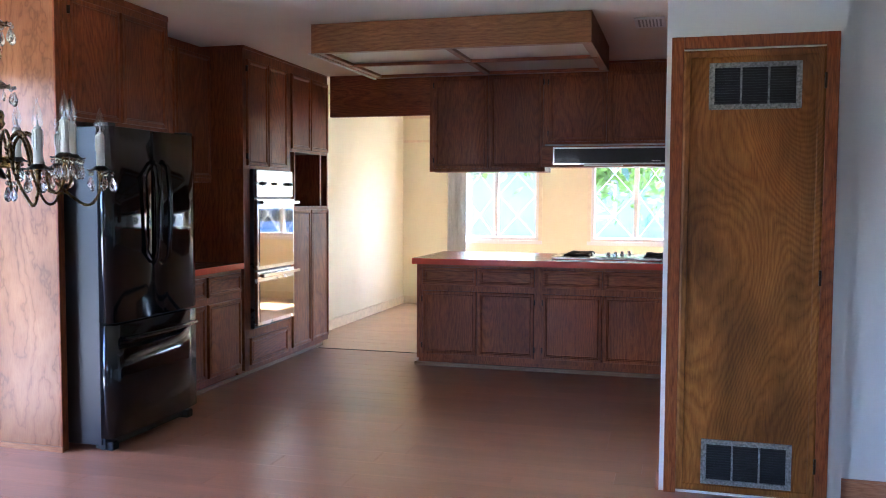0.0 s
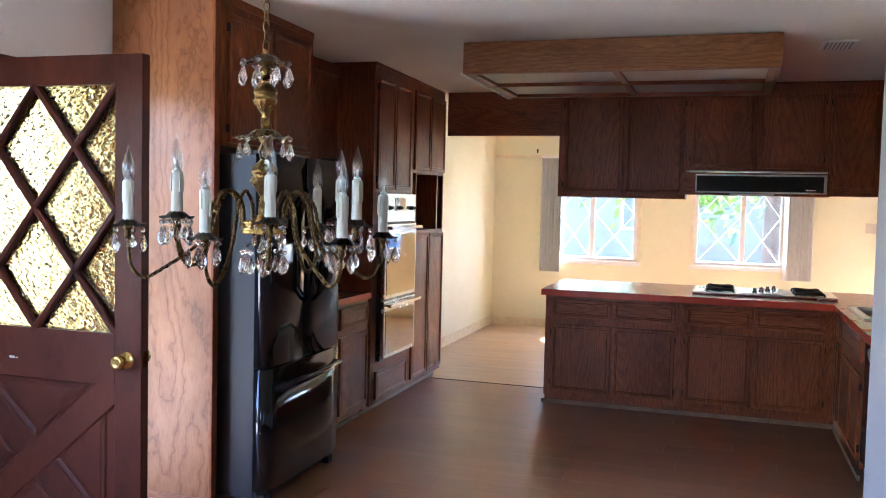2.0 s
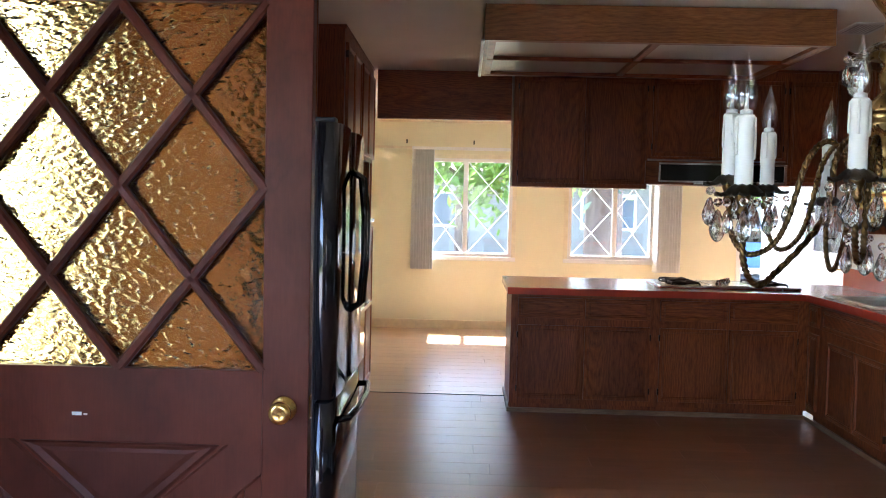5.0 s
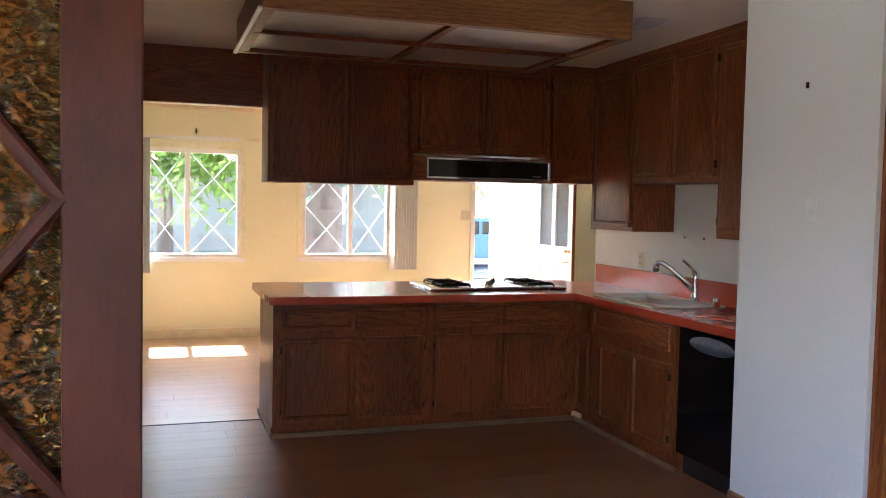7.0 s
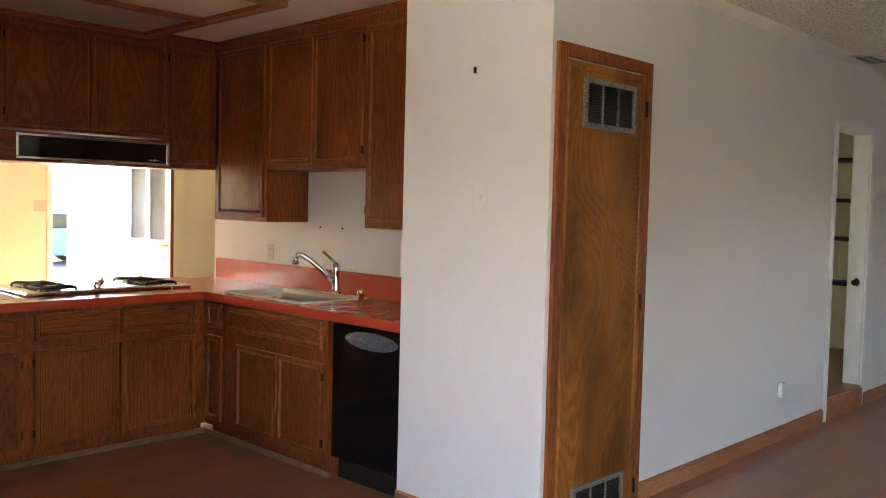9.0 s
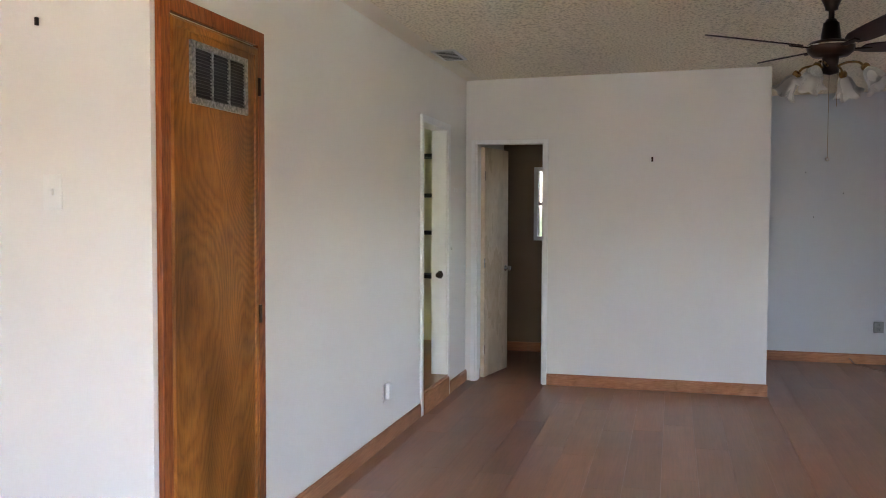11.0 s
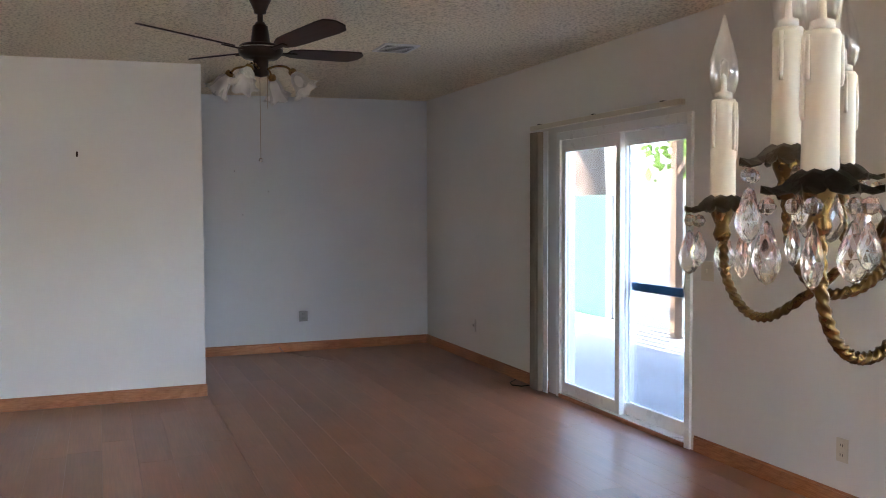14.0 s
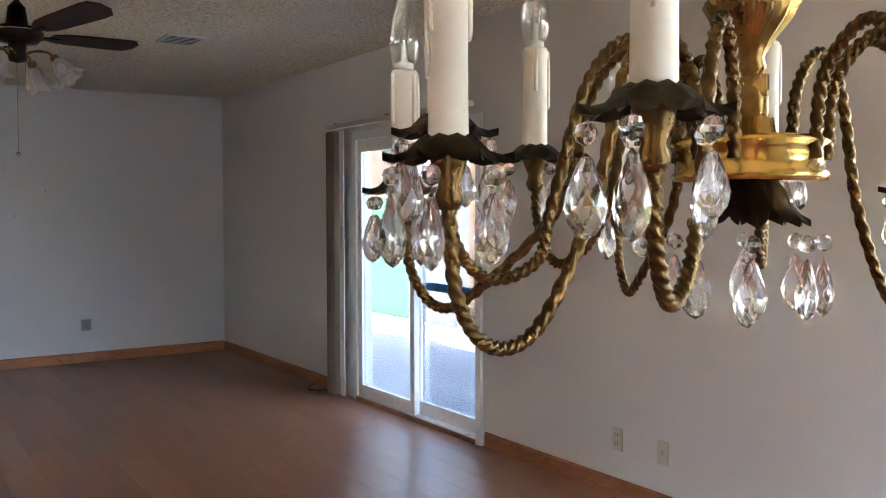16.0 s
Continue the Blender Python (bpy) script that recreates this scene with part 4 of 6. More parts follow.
knob(sp, pose(0, -0.002, 0, 90), BRONZE, 0.75, "dark bronze knob")
bk = thing("bookshelf", "dark wall-mounted wooden shelf unit in the hall", "shelf", pose(5.198, 6.45, 0.0, 0, 0, -90))
part("side", one((0, 0.03, -0.28, 0, 0.78, 2.42)), BLACK_MAT, bk)
part("side", one((1.10, 1.13, -0.28, 0, 0.78, 2.42)), BLACK_MAT, bk)
for z in (0.80, 1.22, 1.58, 1.96, 2.30):
    part("shelf", one((0.03, 1.10, -0.28, 0, z, z + 0.035)), BLACK_MAT, bk)

# ---- windows of the front room ----
for name, x0, x1, mu in (("window_1", -3.60, -2.51, -3.10), ("window_2", -1.81, -0.74, -1.225)):
    w, h = x1 - x0, 1.23
    wd = thing(name, "white vinyl sliding window with diamond muntin bars", "window", pose(x0, YF, 0.82), kind="structure")
    part("window_frame", one((0, 0.045, 0.0, 0.10, 0, h), (w - 0.045, w, 0.0, 0.10, 0, h), (0.045, w - 0.045, 0.0, 0.10, 0, 0.045), (0.045, w - 0.045, 0.0, 0.10, h - 0.045, h)), VINYL, wd)
    part("casing", one((-0.05, 0.0, -0.014, 0.0, -0.05, h + 0.05), (w, w + 0.05, -0.014, 0.0, -0.05, h + 0.05), (0, w, -0.014, 0.0, h, h + 0.05), bevel=0.003), plain("cream_casing", (0.82, 0.76, 0.58), 0.4), wd)
    part("window_sill", one((-0.05, w + 0.05, -0.03, 0.0, -0.05, 0.0), bevel=0.003), VINYL, wd)
    m_ = mu - x0
    part("meeting_stile", one((m_ - 0.03, m_ + 0.03, 0.02, 0.07, 0.045, h - 0.045), bevel=0.003), VINYL, wd)
    for a, b in ((0.045, m_ - 0.03), (m_ + 0.03, w - 0.045)):
        p_ = part("pane", one((a, b, 0.045, 0.049, 0.045, h - 0.045)), PANE_F, wd)
        p_.visible_shadow = False
        pw, ph = b - a, h - 0.09
        hx, hz = pw / 2, ph / 4
        for (ax, az), (bx, bz) in (((0, 0), (2, 2)), ((2, 0), (0, 2)), ((0, 2), (2, 4)), ((2, 2), (0, 4))):
            bm = bmesh.new()
            strip(bm, (a + ax * hx, 0.045 + az * hz), (a + bx * hx, 0.045 + bz * hz), 0.014, 0.050, 0.060, 0.003)
            part("muntin", bm, VINYL, wd)
BLIND = plain("grey_vinyl_blind", (0.74, 0.75, 0.75), 0.45, 0.0, 0.05)
for x0, x1, z0 in ((-3.76, -3.53, 0.655), (-0.725, -0.45, 0.68)):
    vb = thing("vertical_blind", "stack of grey-white vertical blind slats drawn aside", "blind", pose(x0, YF - 0.03, z0), "front room blinds")
    n = 9
    for k in range(n):
        part("slat", one((-0.002, 0.002, -0.05, 0.04, 0, 1.495)), BLIND, vb, at=pose((x1 - x0) * k / (n - 1), -0.02, 0, 0, 0, 28 + 6 * (k % 3)))
    part("head_rail", one((-0.02 if x0 < -2 else -1.15, 1.25 if x0 < -2 else 0.28, -0.05, 0.03, 1.495, 1.53)), VINYL, vb)
for hx in (-3.85, -3.01):
    hk = thing("wall_hook", "small dark hook above the window", "hook", pose(hx, YF, 2.25))
    part("hook", one((-0.008, 0.008, -0.025, 0, -0.025, 0.025)), BLACK_MAT, hk)


def plate(name, label, m, mat=PLATE_W, kind="outlet", w=0.07, h=0.115):
    o = thing(name, label, "outlet" if kind == "outlet" else "switch", m)
    part("cover_plate", one((-w / 2, w / 2, -0.006, 0, -h / 2, h / 2), bevel=0.002), mat, o)
    if kind == "outlet":
        for dz in (-0.024, 0.024):
            s_ = part("socket", one((-0.017, 0.017, -0.009, -0.006, dz - 0.016, dz + 0.016), bevel=0.002), mat, o)
            for dx in (-0.008, 0.005):
                part("slot", one((dx, dx + 0.003, -0.0095, -0.0088, dz - 0.006, dz + 0.008)), BLACK_MAT, s_)
    else:
        part("toggle", one((-0.005, 0.005, -0.016, -0.006, -0.011, 0.011), bevel=0.001), mat, o)
    return o


plate("wall_outlet", "almond double outlet above the counter", pose(-0.05, 7.87, 1.11, 0, 0, -90), ALMOND)
plate("light_switch", "white toggle switch on the pantry wall", pose(-0.712, 5.38, 1.50, 0, 0, -90), PLATE_W, "switch")
plate("light_switch", "cream switch plate beside the front doorway", pose(0.228, YF, 1.35), ALMOND, "switch", 0.12, 0.12)
plate("wall_outlet", "white outlet with a plug-in cover on the long wall", pose(1.945, YN, 0.32), PLATE_W)
bx = thing("plug_in_adapter", "white plug-in device on the outlet", "adapter", pose(1.945, YN - 0.0096, 0.335))
part("case", one((-0.03, 0.03, -0.03, 0, -0.05, 0.05), bevel=0.01), PLATE_W, bx)
plate("wall_outlet", "brushed metal outlet plate in the alcove", pose(XE, 1.527, 0.356, 0, 0, -90), plain("grey_metal_plate", (0.30, 0.30, 0.29), 0.4, 0.6), "outlet", 0.09, 0.105)
plate("wall_outlet", "white blank plate beside the sliding door", pose(4.672, S0, 0.347, 0, 0, 180), PLATE_W, "switch", 0.06, 0.12)
plate("wall_outlet", "almond double outlet on the south wall", pose(0.259, S0, 0.293, 0, 0, 180), ALMOND)
plate("wall_outlet", "almond cable plate on the south wall", pose(-0.037, S0, 0.29, 0, 0, 180), ALMOND, "switch")
plate("light_switch", "almond double switch beside the sliding door", pose(1.269, S0, 1.09, 0, 0, 180), ALMOND, "switch", 0.11, 0.115)
plate("light_switch", "white switch beside the hall doorway", pose(3.57, YN, 1.15), PLATE_W, "switch")
plate("light_switch", "small white thermostat plate near the corner", pose(3.70, YN, 1.62), PLATE_W, "switch", 0.11, 0.03)


def nail(m, s=1.0):
    o = thing("wall_hook", "small dark picture hook fixed to the wall", "hook", m)
    part("hook", one((-0.008 * s, 0.008 * s, -0.012, 0, -0.022 * s, 0.022 * s), bevel=0.002), BRONZE, o)


nail(pose(-0.712, 5.43, 2.05, 0, 0, -90), 0.6)
nail(pose(XC, 3.604, 1.868, 0, 0, -90), 0.9)
for y, z in ((2.204, 1.834), (1.866, 1.632), (2.126, 1.403)):
    nail(pose(XE, y, z, 0, 0, -90), 0.35)
for y in (7.10, 7.32):
    nail(pose(-0.05, y, 1.30, 0, 0, -90), 0.3)

# entry door standing open inwards
ed = thing("door_5", "white entry door with two leaded glass lights, standing open", "door", pose(1.225, YF - 0.02, FZ, 0, 0, -86), kind="structure")
part("stile", one((0, 0.10, -0.04, 0, 0.01, 2.03)), WHITE, ed)
part("stile", one((0.41, 0.49, -0.04, 0, 0.01, 2.03)), WHITE, ed)
part("stile", one((0.80, 0.90, -0.04, 0, 0.01, 2.03)), WHITE, ed)
for x0, x1 in ((0.10, 0.41), (0.49, 0.80)):
    part("rail", one((x0, x1, -0.04, 0, 0.01, 0.25)), WHITE, ed)
    part("rail", one((x0, x1, -0.04, 0, 0.85, 1.10)), WHITE, ed)
    part("rail", one((x0, x1, -0.04, 0, 1.90, 2.03)), WHITE, ed)
    bm = bmesh.new()
    rings(bm, x1 - x0, 0.60, [(0, -0.012), (0, -0.026), (0.03, -0.018), (0.06, -0.032)], x0, 0.25)
    part("lower_panel", bm, WHITE, ed)
    part("glass_light", one((x0, x1, -0.024, -0.016, 1.10, 1.90)), glass_mat("leaded_glass", (0.85, 0.9, 0.9), 0.15, 0.5, 60.0, 1.3), ed, "leaded patterned glass")
part("edge_strip", one((0.90, 0.905, -0.04, 0, 0.01, 2.03)), OAK, ed, "brown door edge")
knob(ed, pose(0.84, -0.04, 1.05, 90), BRASS, 0.7)
bar(ed, [(0.84, -0.04, 0.92), (0.84, -0.075, 0.92), (0.82, -0.085, 0.92), (0.74, -0.085, 0.915)], 0.009, BRASS, "brass lever handle")

# white panelled screen door standing open outside the entry
xd = thing("door_6", "white panelled screen door standing open outside the entry", "door", pose(1.215, YF + T + 0.02, FZ, 0, 0, 110), kind="structure")
part("stile", one((0, 0.11, -0.035, 0, 0.02, 2.02), bevel=0.003), WHITE, xd)
part("stile", one((0.75, 0.86, -0.035, 0, 0.02, 2.02), bevel=0.003), WHITE, xd)
for z0, z1 in ((0.02, 0.22), (0.92, 1.06), (1.90, 2.02)):
    part("rail", one((0.11, 0.75, -0.035, 0, z0, z1)), WHITE, xd)
for z0, h in ((0.22, 0.70), (1.06, 0.84)):
    bm = bmesh.new()
    rings(bm, 0.64, h, [(0, -0.012), (0, -0.024), (0.03, -0.016), (0.07, -0.030)], 0.11, z0)
    part("panel", bm, WHITE, xd)

# ---- sliding glass door ----
sd = thing("window_3", "white vinyl sliding patio door with two glass leaves", "sliding door", pose(3.05, S0, 0.0, 0, 0, 180), kind="structure")
SW, SH = 3.05 - 1.408, 2.035
part("outer_frame", one((0, 0.05, -0.02, 0.12, 0, SH), (SW - 0.05, SW, -0.02, 0.12, 0, SH), (0.05, SW - 0.05, -0.02, 0.12, SH - 0.06, SH), (0.05, SW - 0.05, -0.012, 0.12, 0, 0.035), bevel=0.003), VINYL, sd)
part("track", one((0.05, SW - 0.05, -0.025, -0.012, 0, 0.028)), TRIM_OAK, sd, "wooden threshold strip")


SCREEN = pane_mat("insect_screen_mesh", (0.84, 0.86, 0.88), 0.02)


def sash(x0, x1, y0, y1, extra):
    o = part("sash", one((x0, x0 + 0.055, y0, y1, 0.035, SH - 0.06), (x1 - 0.055, x1, y0, y1, 0.035, SH - 0.06), (x0 + 0.055, x1 - 0.055, y0, y1, 0.035, 0.125), (x0 + 0.055, x1 - 0.055, y0, y1, SH - 0.15, SH - 0.06), bevel=0.003), VINYL, sd, "white vinyl sash")
    p = part("pane", one((x0 + 0.055, x1 - 0.055, (y0 + y1) / 2 - 0.002, (y0 + y1) / 2 + 0.002, 0.125, SH - 0.15)), PANE_T, o)
    p.visible_shadow = False
    if extra:
        bm = bmesh.new()
        tube(bm, [(x1 - 0.03, y0, 0.89), (x1 - 0.03, y0 - 0.05, 0.91), (x1 - 0.03, y0 - 0.055, 0.97), (x1 - 0.03, y0 - 0.05, 1.03), (x1 - 0.03, y0, 1.05)], 0.008, 8)
        part("handle", bm, STEEL, o, "curved metal pull")
        part("insect_screen", one((x0 + 0.06, x1 - 0.06, y1 + 0.03, y1 + 0.032, 0.10, SH - 0.13)), SCREEN, o, "fine grey insect screen").visible_shadow = False
        part("push_bar", one((x0 + 0.06, x1 - 0.06, y1 + 0.002, y1 + 0.02, 0.895, 0.95)), plain("blue_bar", (0.03, 0.40, 0.80), 0.4), o, "blue safety bar")


sash(0.05, SW / 2 + 0.03, 0.0, 0.04, False)
sash(SW / 2 - 0.03, SW - 0.05, 0.055, 0.095, True)
sb = thing("vertical_blind", "stack of beige vertical blinds beside the patio door", "blind", pose(3.38, S0, 0.02, 0, 0, 180))
SLATM = plain("beige_blind", (0.27, 0.22, 0.165), 0.5)
for k in range(10):
    part("slat", one((-0.0012, 0.0012, -0.045, 0.045, 0, 2.03)), SLATM, sb, at=pose(0.085 + 0.0145 * k, -0.075, 0, 0, 0, 6 * math.sin(k * 2.1)))
part("white_slat", one((0.24, 0.31, -0.085, -0.08, 0.0, 2.03)), VINYL, sb, "white end slat")
part("head_rail", one((0.06, 1.97, -0.11, -0.065, 2.05, 2.085), bevel=0.003), ALMOND, sb, "beige track rail")
for k in range(3):
    part("bracket", one((0.15 + 0.8 * k, 0.18 + 0.8 * k, -0.09, 0, 2.085, 2.095)), BRONZE, sb)

# cables on the floor
for name, pts, c in (("cable", [(5.92, 1.78, 0.05), (5.85, 1.75, 0.01), (5.65, 1.65, 0.006), (5.45, 1.50, 0.006), (5.30, 1.47, 0.006), (5.216, 1.43, 0.006), (5.20, 1.40, 0.006)], plain("pinkish_cable", (0.42, 0.30, 0.25), 0.5)), ("cable", [(3.70, 0.21, 0.01), (3.62, 0.30, 0.006), (3.52, 0.33, 0.006), (3.45, 0.28, 0.006), (3.40, 0.20, 0.02)], BLACK_MAT)):
    bm = bmesh.new()
    tube(bm, pts, 0.005, 6)
    co = thing(name, "thin loose cable lying on the laminate floor", "cable")
    part("wire", bm, c, co, smooth=True)


# ceiling vents
def vent(x0, x1, y0, y1, n, label, tilt=0, back=BLACK_MAT):
    o = thing("ceiling_vent", label, "vent", pose(x0, y0, cz(y0) - 0.002, math.degrees(math.atan2(cz(y1) - cz(y0), y1 - y0))))
    w, d = x1 - x0, y1 - y0
    part("frame", one((0, w, 0, 0.022, -0.012, 0), (0, w, d - 0.022, d, -0.012, 0), (0, 0.022, 0.022, d - 0.022, -0.012, 0), (w - 0.022, w, 0.022, d - 0.022, -0.012, 0), bevel=0.003), WHITE, o)
    # sheet just above the slats, coloured to stand for the shade in the slots
    part("backing", one((0.022, w - 0.022, 0.022, d - 0.022, -0.0094, 0.0)), back, o)
    for k in range(n):
        xx = 0.03 + (w - 0.06) * (k + 0.5) / n
        part("slat", one((-0.006, 0.006, 0.022, d - 0.022, -0.0005, 0.0005)), WHITE, o, at=pose(xx, 0, -0.010, 0, tilt, 0))


vent(2.68, 3.06, 4.89, 5.06, 6, "white ceiling air vent near the long wall")
vent(2.83, 3.13, 1.37, 1.63, 5, "white ceiling air vent near the patio door")
vent(-0.95, -0.76, 6.46, 6.74, 6, "white ceiling air vent in the kitchen", 0, plain("grey_vent_shade", (0.35, 0.35, 0.34), 0.6))

# ---- chandelier ----
ANTIQUE = plain("antique_brass", (0.34, 0.21, 0.075), 0.28, 1.0, 0.45, 40.0)
ROPE = plain("rope_brass", (0.13, 0.075, 0.028), 0.28, 1.0, 0.4, 60.0)
LEAF = plain("tarnished_leaf", (0.075, 0.052, 0.032), 0.42, 0.85, 0.4, 50.0)
WAX = plain("ivory_wax_sleeve", (0.74, 0.70, 0.60), 0.45, 0.0, 0.05)
CRYSTAL = glass_mat("cut_crystal", (0.98, 0.98, 1.0), 0.0, 0.0, 30.0, 1.6)
_n, _l = CRYSTAL.node_tree.nodes, CRYSTAL.node_tree.links
_t, _k = _n.new("ShaderNodeBsdfTransparent"), _n.new("ShaderNodeMixShader")
_k.inputs[0].default_value = 0.14
_l.new(_n["Principled BSDF"].outputs[0], _k.inputs[1])
_l.new(_t.outputs[0], _k.inputs[2])
_l.new(_k.outputs[0], _n["Material Output"].inputs["Surface"])
BULB = pane_mat("clear_bulb_glass", (0.97, 0.97, 0.96), 0.14)
FIL = plain("bulb_filament_stem", (0.75, 0.74, 0.70), 0.3)
AX, AY, RZ = -2.475, 2.798, 1.482
ch = thing("chandelier", "antique brass chandelier with rope arms, candle bulbs and crystal drops", "chandelier", pose(AX, AY, RZ))
bm = bmesh.new()
lathe(bm, [(0.0, -0.014), (0.052, -0.014), (0.054, -0.010), (0.050, -0.006), (0.050, 0.008), (0.054, 0.012), (0.050, 0.016), (0.018, 0.018), (0.016, 0.03)], 28)
part("hub_ring", bm, BRASS, ch, "polished brass hub ring", True)


def urn(z0, s):
    """A fluted urn with a plain polished band."""
    bm = bmesh.new()
    prof = [(0.010, 0.0), (0.013, 0.006), (0.011, 0.014), (0.016, 0.026), (0.028, 0.042), (0.036, 0.058), (0.036, 0.061), (0.034, 0.062), (0.034, 0.078), (0.036, 0.079), (0.036, 0.083), (0.031, 0.094), (0.018, 0.106), (0.012, 0.114), (0.013, 0.120)]
    seg = 36
    rows = []
    for j, (r, z) in enumerate(prof):
        flute = 0.09 if j in (3, 4, 5, 11, 12) else 0.0
        rows.append([bm.verts.new((s * r * (1 + flute * math.cos(12 * 2 * math.pi * k / seg)) * math.cos(2 * math.pi * k / seg), s * r * (1 + flute * math.cos(12 * 2 * math.pi * k / seg)) * math.sin(2 * math.pi * k / seg), z0 + s * z)) for k in range(seg)])
    for a, b in zip(rows, rows[1:]):
        for k in range(seg):
            bm.faces.new((a[k], a[(k + 1) % seg], b[(k + 1) % seg], b[k]))
    bm.faces.new(rows[0][::-1])
    bm.faces.new(rows[-1])
    return bm


part("urn", urn(0.060, 0.86), ANTIQUE, ch, "fluted brass urn", True)
part("urn", urn(0.251, 0.76), ANTIQUE, ch, "smaller fluted brass urn", True)
for prof in ([(0.013, 0.02), (0.013, 0.06)], [(0.011, 0.160), (0.016, 0.182), (0.009, 0.196), (0.017, 0.210), (0.010, 0.228), (0.010, 0.255)],
             [(0.009, 0.340), (0.014, 0.365), (0.007, 0.378), (0.011, 0.396), (0.004, 0.412)]):
    bm = bmesh.new()
    lathe(bm, prof, 14)
    part("stem", bm, ANTIQUE, ch, smooth=True)


def petals(n, r, droop, wave=0.006, r0=0.008):
    """A rosette of pointed, curled leaves."""
    bm = bmesh.new()
    for k in range(n):
        a = 2 * math.pi * k / n
        left, mid, right = [], [], []
        for j in range(6):
            u = j / 5
            rr = r0 + (r - r0) * u
            half = 0.5 * r * math.sin(math.pi * min(0.98, 0.25 + 0.72 * u)) * 0.62
            z = droop * u * u + wave * math.sin(u * 7.0)
            for lst, o, dz in ((left, half, -0.003), (mid, 0, 0.002), (right, -half, -0.003)):
                lst.append(bm.verts.new((rr * math.cos(a) - o * math.sin(a), rr * math.sin(a) + o * math.cos(a), z + dz)))
        for p, q in ((left, mid), (mid, right)):
            for j in range(5):
                bm.faces.new((p[j], p[j + 1], q[j + 1], q[j]))
    g = bmesh.ops.solidify(bm, geom=bm.faces[:], thickness=0.0018)
    return bm


part("leaf_tier", petals(8, 0.062, -0.012), ANTIQUE, ch, "brass leaf crown", True, pose(0, 0, 0.222))
part("leaf_tier", petals(8, 0.058, -0.010), ANTIQUE, ch, "brass leaf crown", True, pose(0, 0, 0.392))
part("leaf_tier", petals(8, 0.042, -0.032), LEAF, ch, "dark drooping leaf cluster", True, pose(0, 0, -0.015))
bm = bmesh.new()
zt = cz(AY) - RZ
k = 0
z = 0.408
while z < zt - 0.05:
    pts = []
    for j in range(11):
        a = 2 * math.pi * j / 10
        p = Vector((0.008 * math.cos(a), 0, 0.014 * math.sin(a)))
        if k % 2:
            p = Vector((0, p.x, p.z))
        pts.append((p.x, p.y, z + 0.012 + p.z))
    tube(bm, pts, 0.0018, 5)
    z += 0.0225
    k += 1
part("chain", bm, ANTIQUE, ch, "thin brass chain", True)
bm = bmesh.new()
lathe(bm, [(0.0, zt - 0.05), (0.012, zt - 0.05), (0.02, zt - 0.03), (0.06, zt - 0.01), (0.062, zt)], 24)
part("canopy", bm, ANTIQUE, ch, "brass ceiling canopy", True)


def drop_mesh(s):
    """A faceted almond pendant hanging from its top."""
    bm = bmesh.new()
    prof = [(0.0, 0.0), (0.0035, -0.003), (0.0062, -0.010), (0.0098, -0.019), (0.0115, -0.027), (0.0098, -0.035), (0.0055, -0.041), (0.0, -0.044)]
    loops = []
    for k, (r, z) in enumerate(prof[1:-1]):
        loops.append([bm.verts.new((r * s * math.cos(math.pi * (2 * j + k % 2) / 8), 0.62 * r * s * math.sin(math.pi * (2 * j + k % 2) / 8), z * s)) for j in range(8)])
    top, tip = bm.verts.new((0, 0, 0)), bm.verts.new((0, 0, prof[-1][1] * s))
    for k, (a, b) in enumerate(zip(loops, loops[1:])):
        for j in range(8):
            q = (j + 1) % 8
            if k % 2:
                bm.faces.new((a[j], b[q], a[q])[::-1])
                bm.faces.new((a[j], b[j], b[q])[::-1])
            else:
                bm.faces.new((a[j], b[j], a[q])[::-1])
                bm.faces.new((a[q], b[j], b[q])[::-1])
    for j in range(8):
        bm.faces.new((top, loops[0][j], loops[0][(j + 1) % 8]))
        bm.faces.new((tip, loops[-1][(j + 1) % 8], loops[-1][j]))
    bmesh.ops.recalc_face_normals(bm, faces=bm.faces[:])
    return mesh_of("crystal_drop", bm, CRYSTAL)


def bead_mesh(r):
    bm = bmesh.new()
    lathe(bm, [(0.0, -r), (r * 0.7, -r * 0.7), (r, 0), (r * 0.7, r * 0.7), (0.0, r)], 8)
    bmesh.ops.remove_doubles(bm, verts=bm.verts[:], dist=1e-6)
    return mesh_of("crystal_bead", bm, CRYSTAL)


DROP, DROP_S, BEAD = drop_mesh(0.98), drop_mesh(0.74), bead_mesh(0.0062)


def hang(parent, x, y, z, big, spin):
    b = new("crystal_bead", BEAD)
    b.parent, b.matrix_basis = parent, pose(x, y, z - 0.007, 0, 0, spin * 2)
    d = new("crystal_drop", DROP if big else DROP_S)
    d.parent, d.matrix_basis = parent, pose(x, y, z - 0.016, 0, 0, spin)


def bez(pts, n):
    """A smooth curve through points (Catmull-Rom)."""
    p = [Vector(q) for q in pts]
    p = [p[0] * 2 - p[1]] + p + [p[-1] * 2 - p[-2]]
    out = []
    for i in range(1, len(p) - 2):
        for j in range(n):
            t = j / n
            out.append(0.5 * ((2 * p[i]) + (p[i + 1] - p[i - 1]) * t + (2 * p[i - 1] - 5 * p[i] + 4 * p[i + 1] - p[i + 2]) * t * t + (3 * p[i] - p[i - 1] - 3 * p[i + 1] + p[i + 2]) * t ** 3))
    out.append(p[-2])
    return out


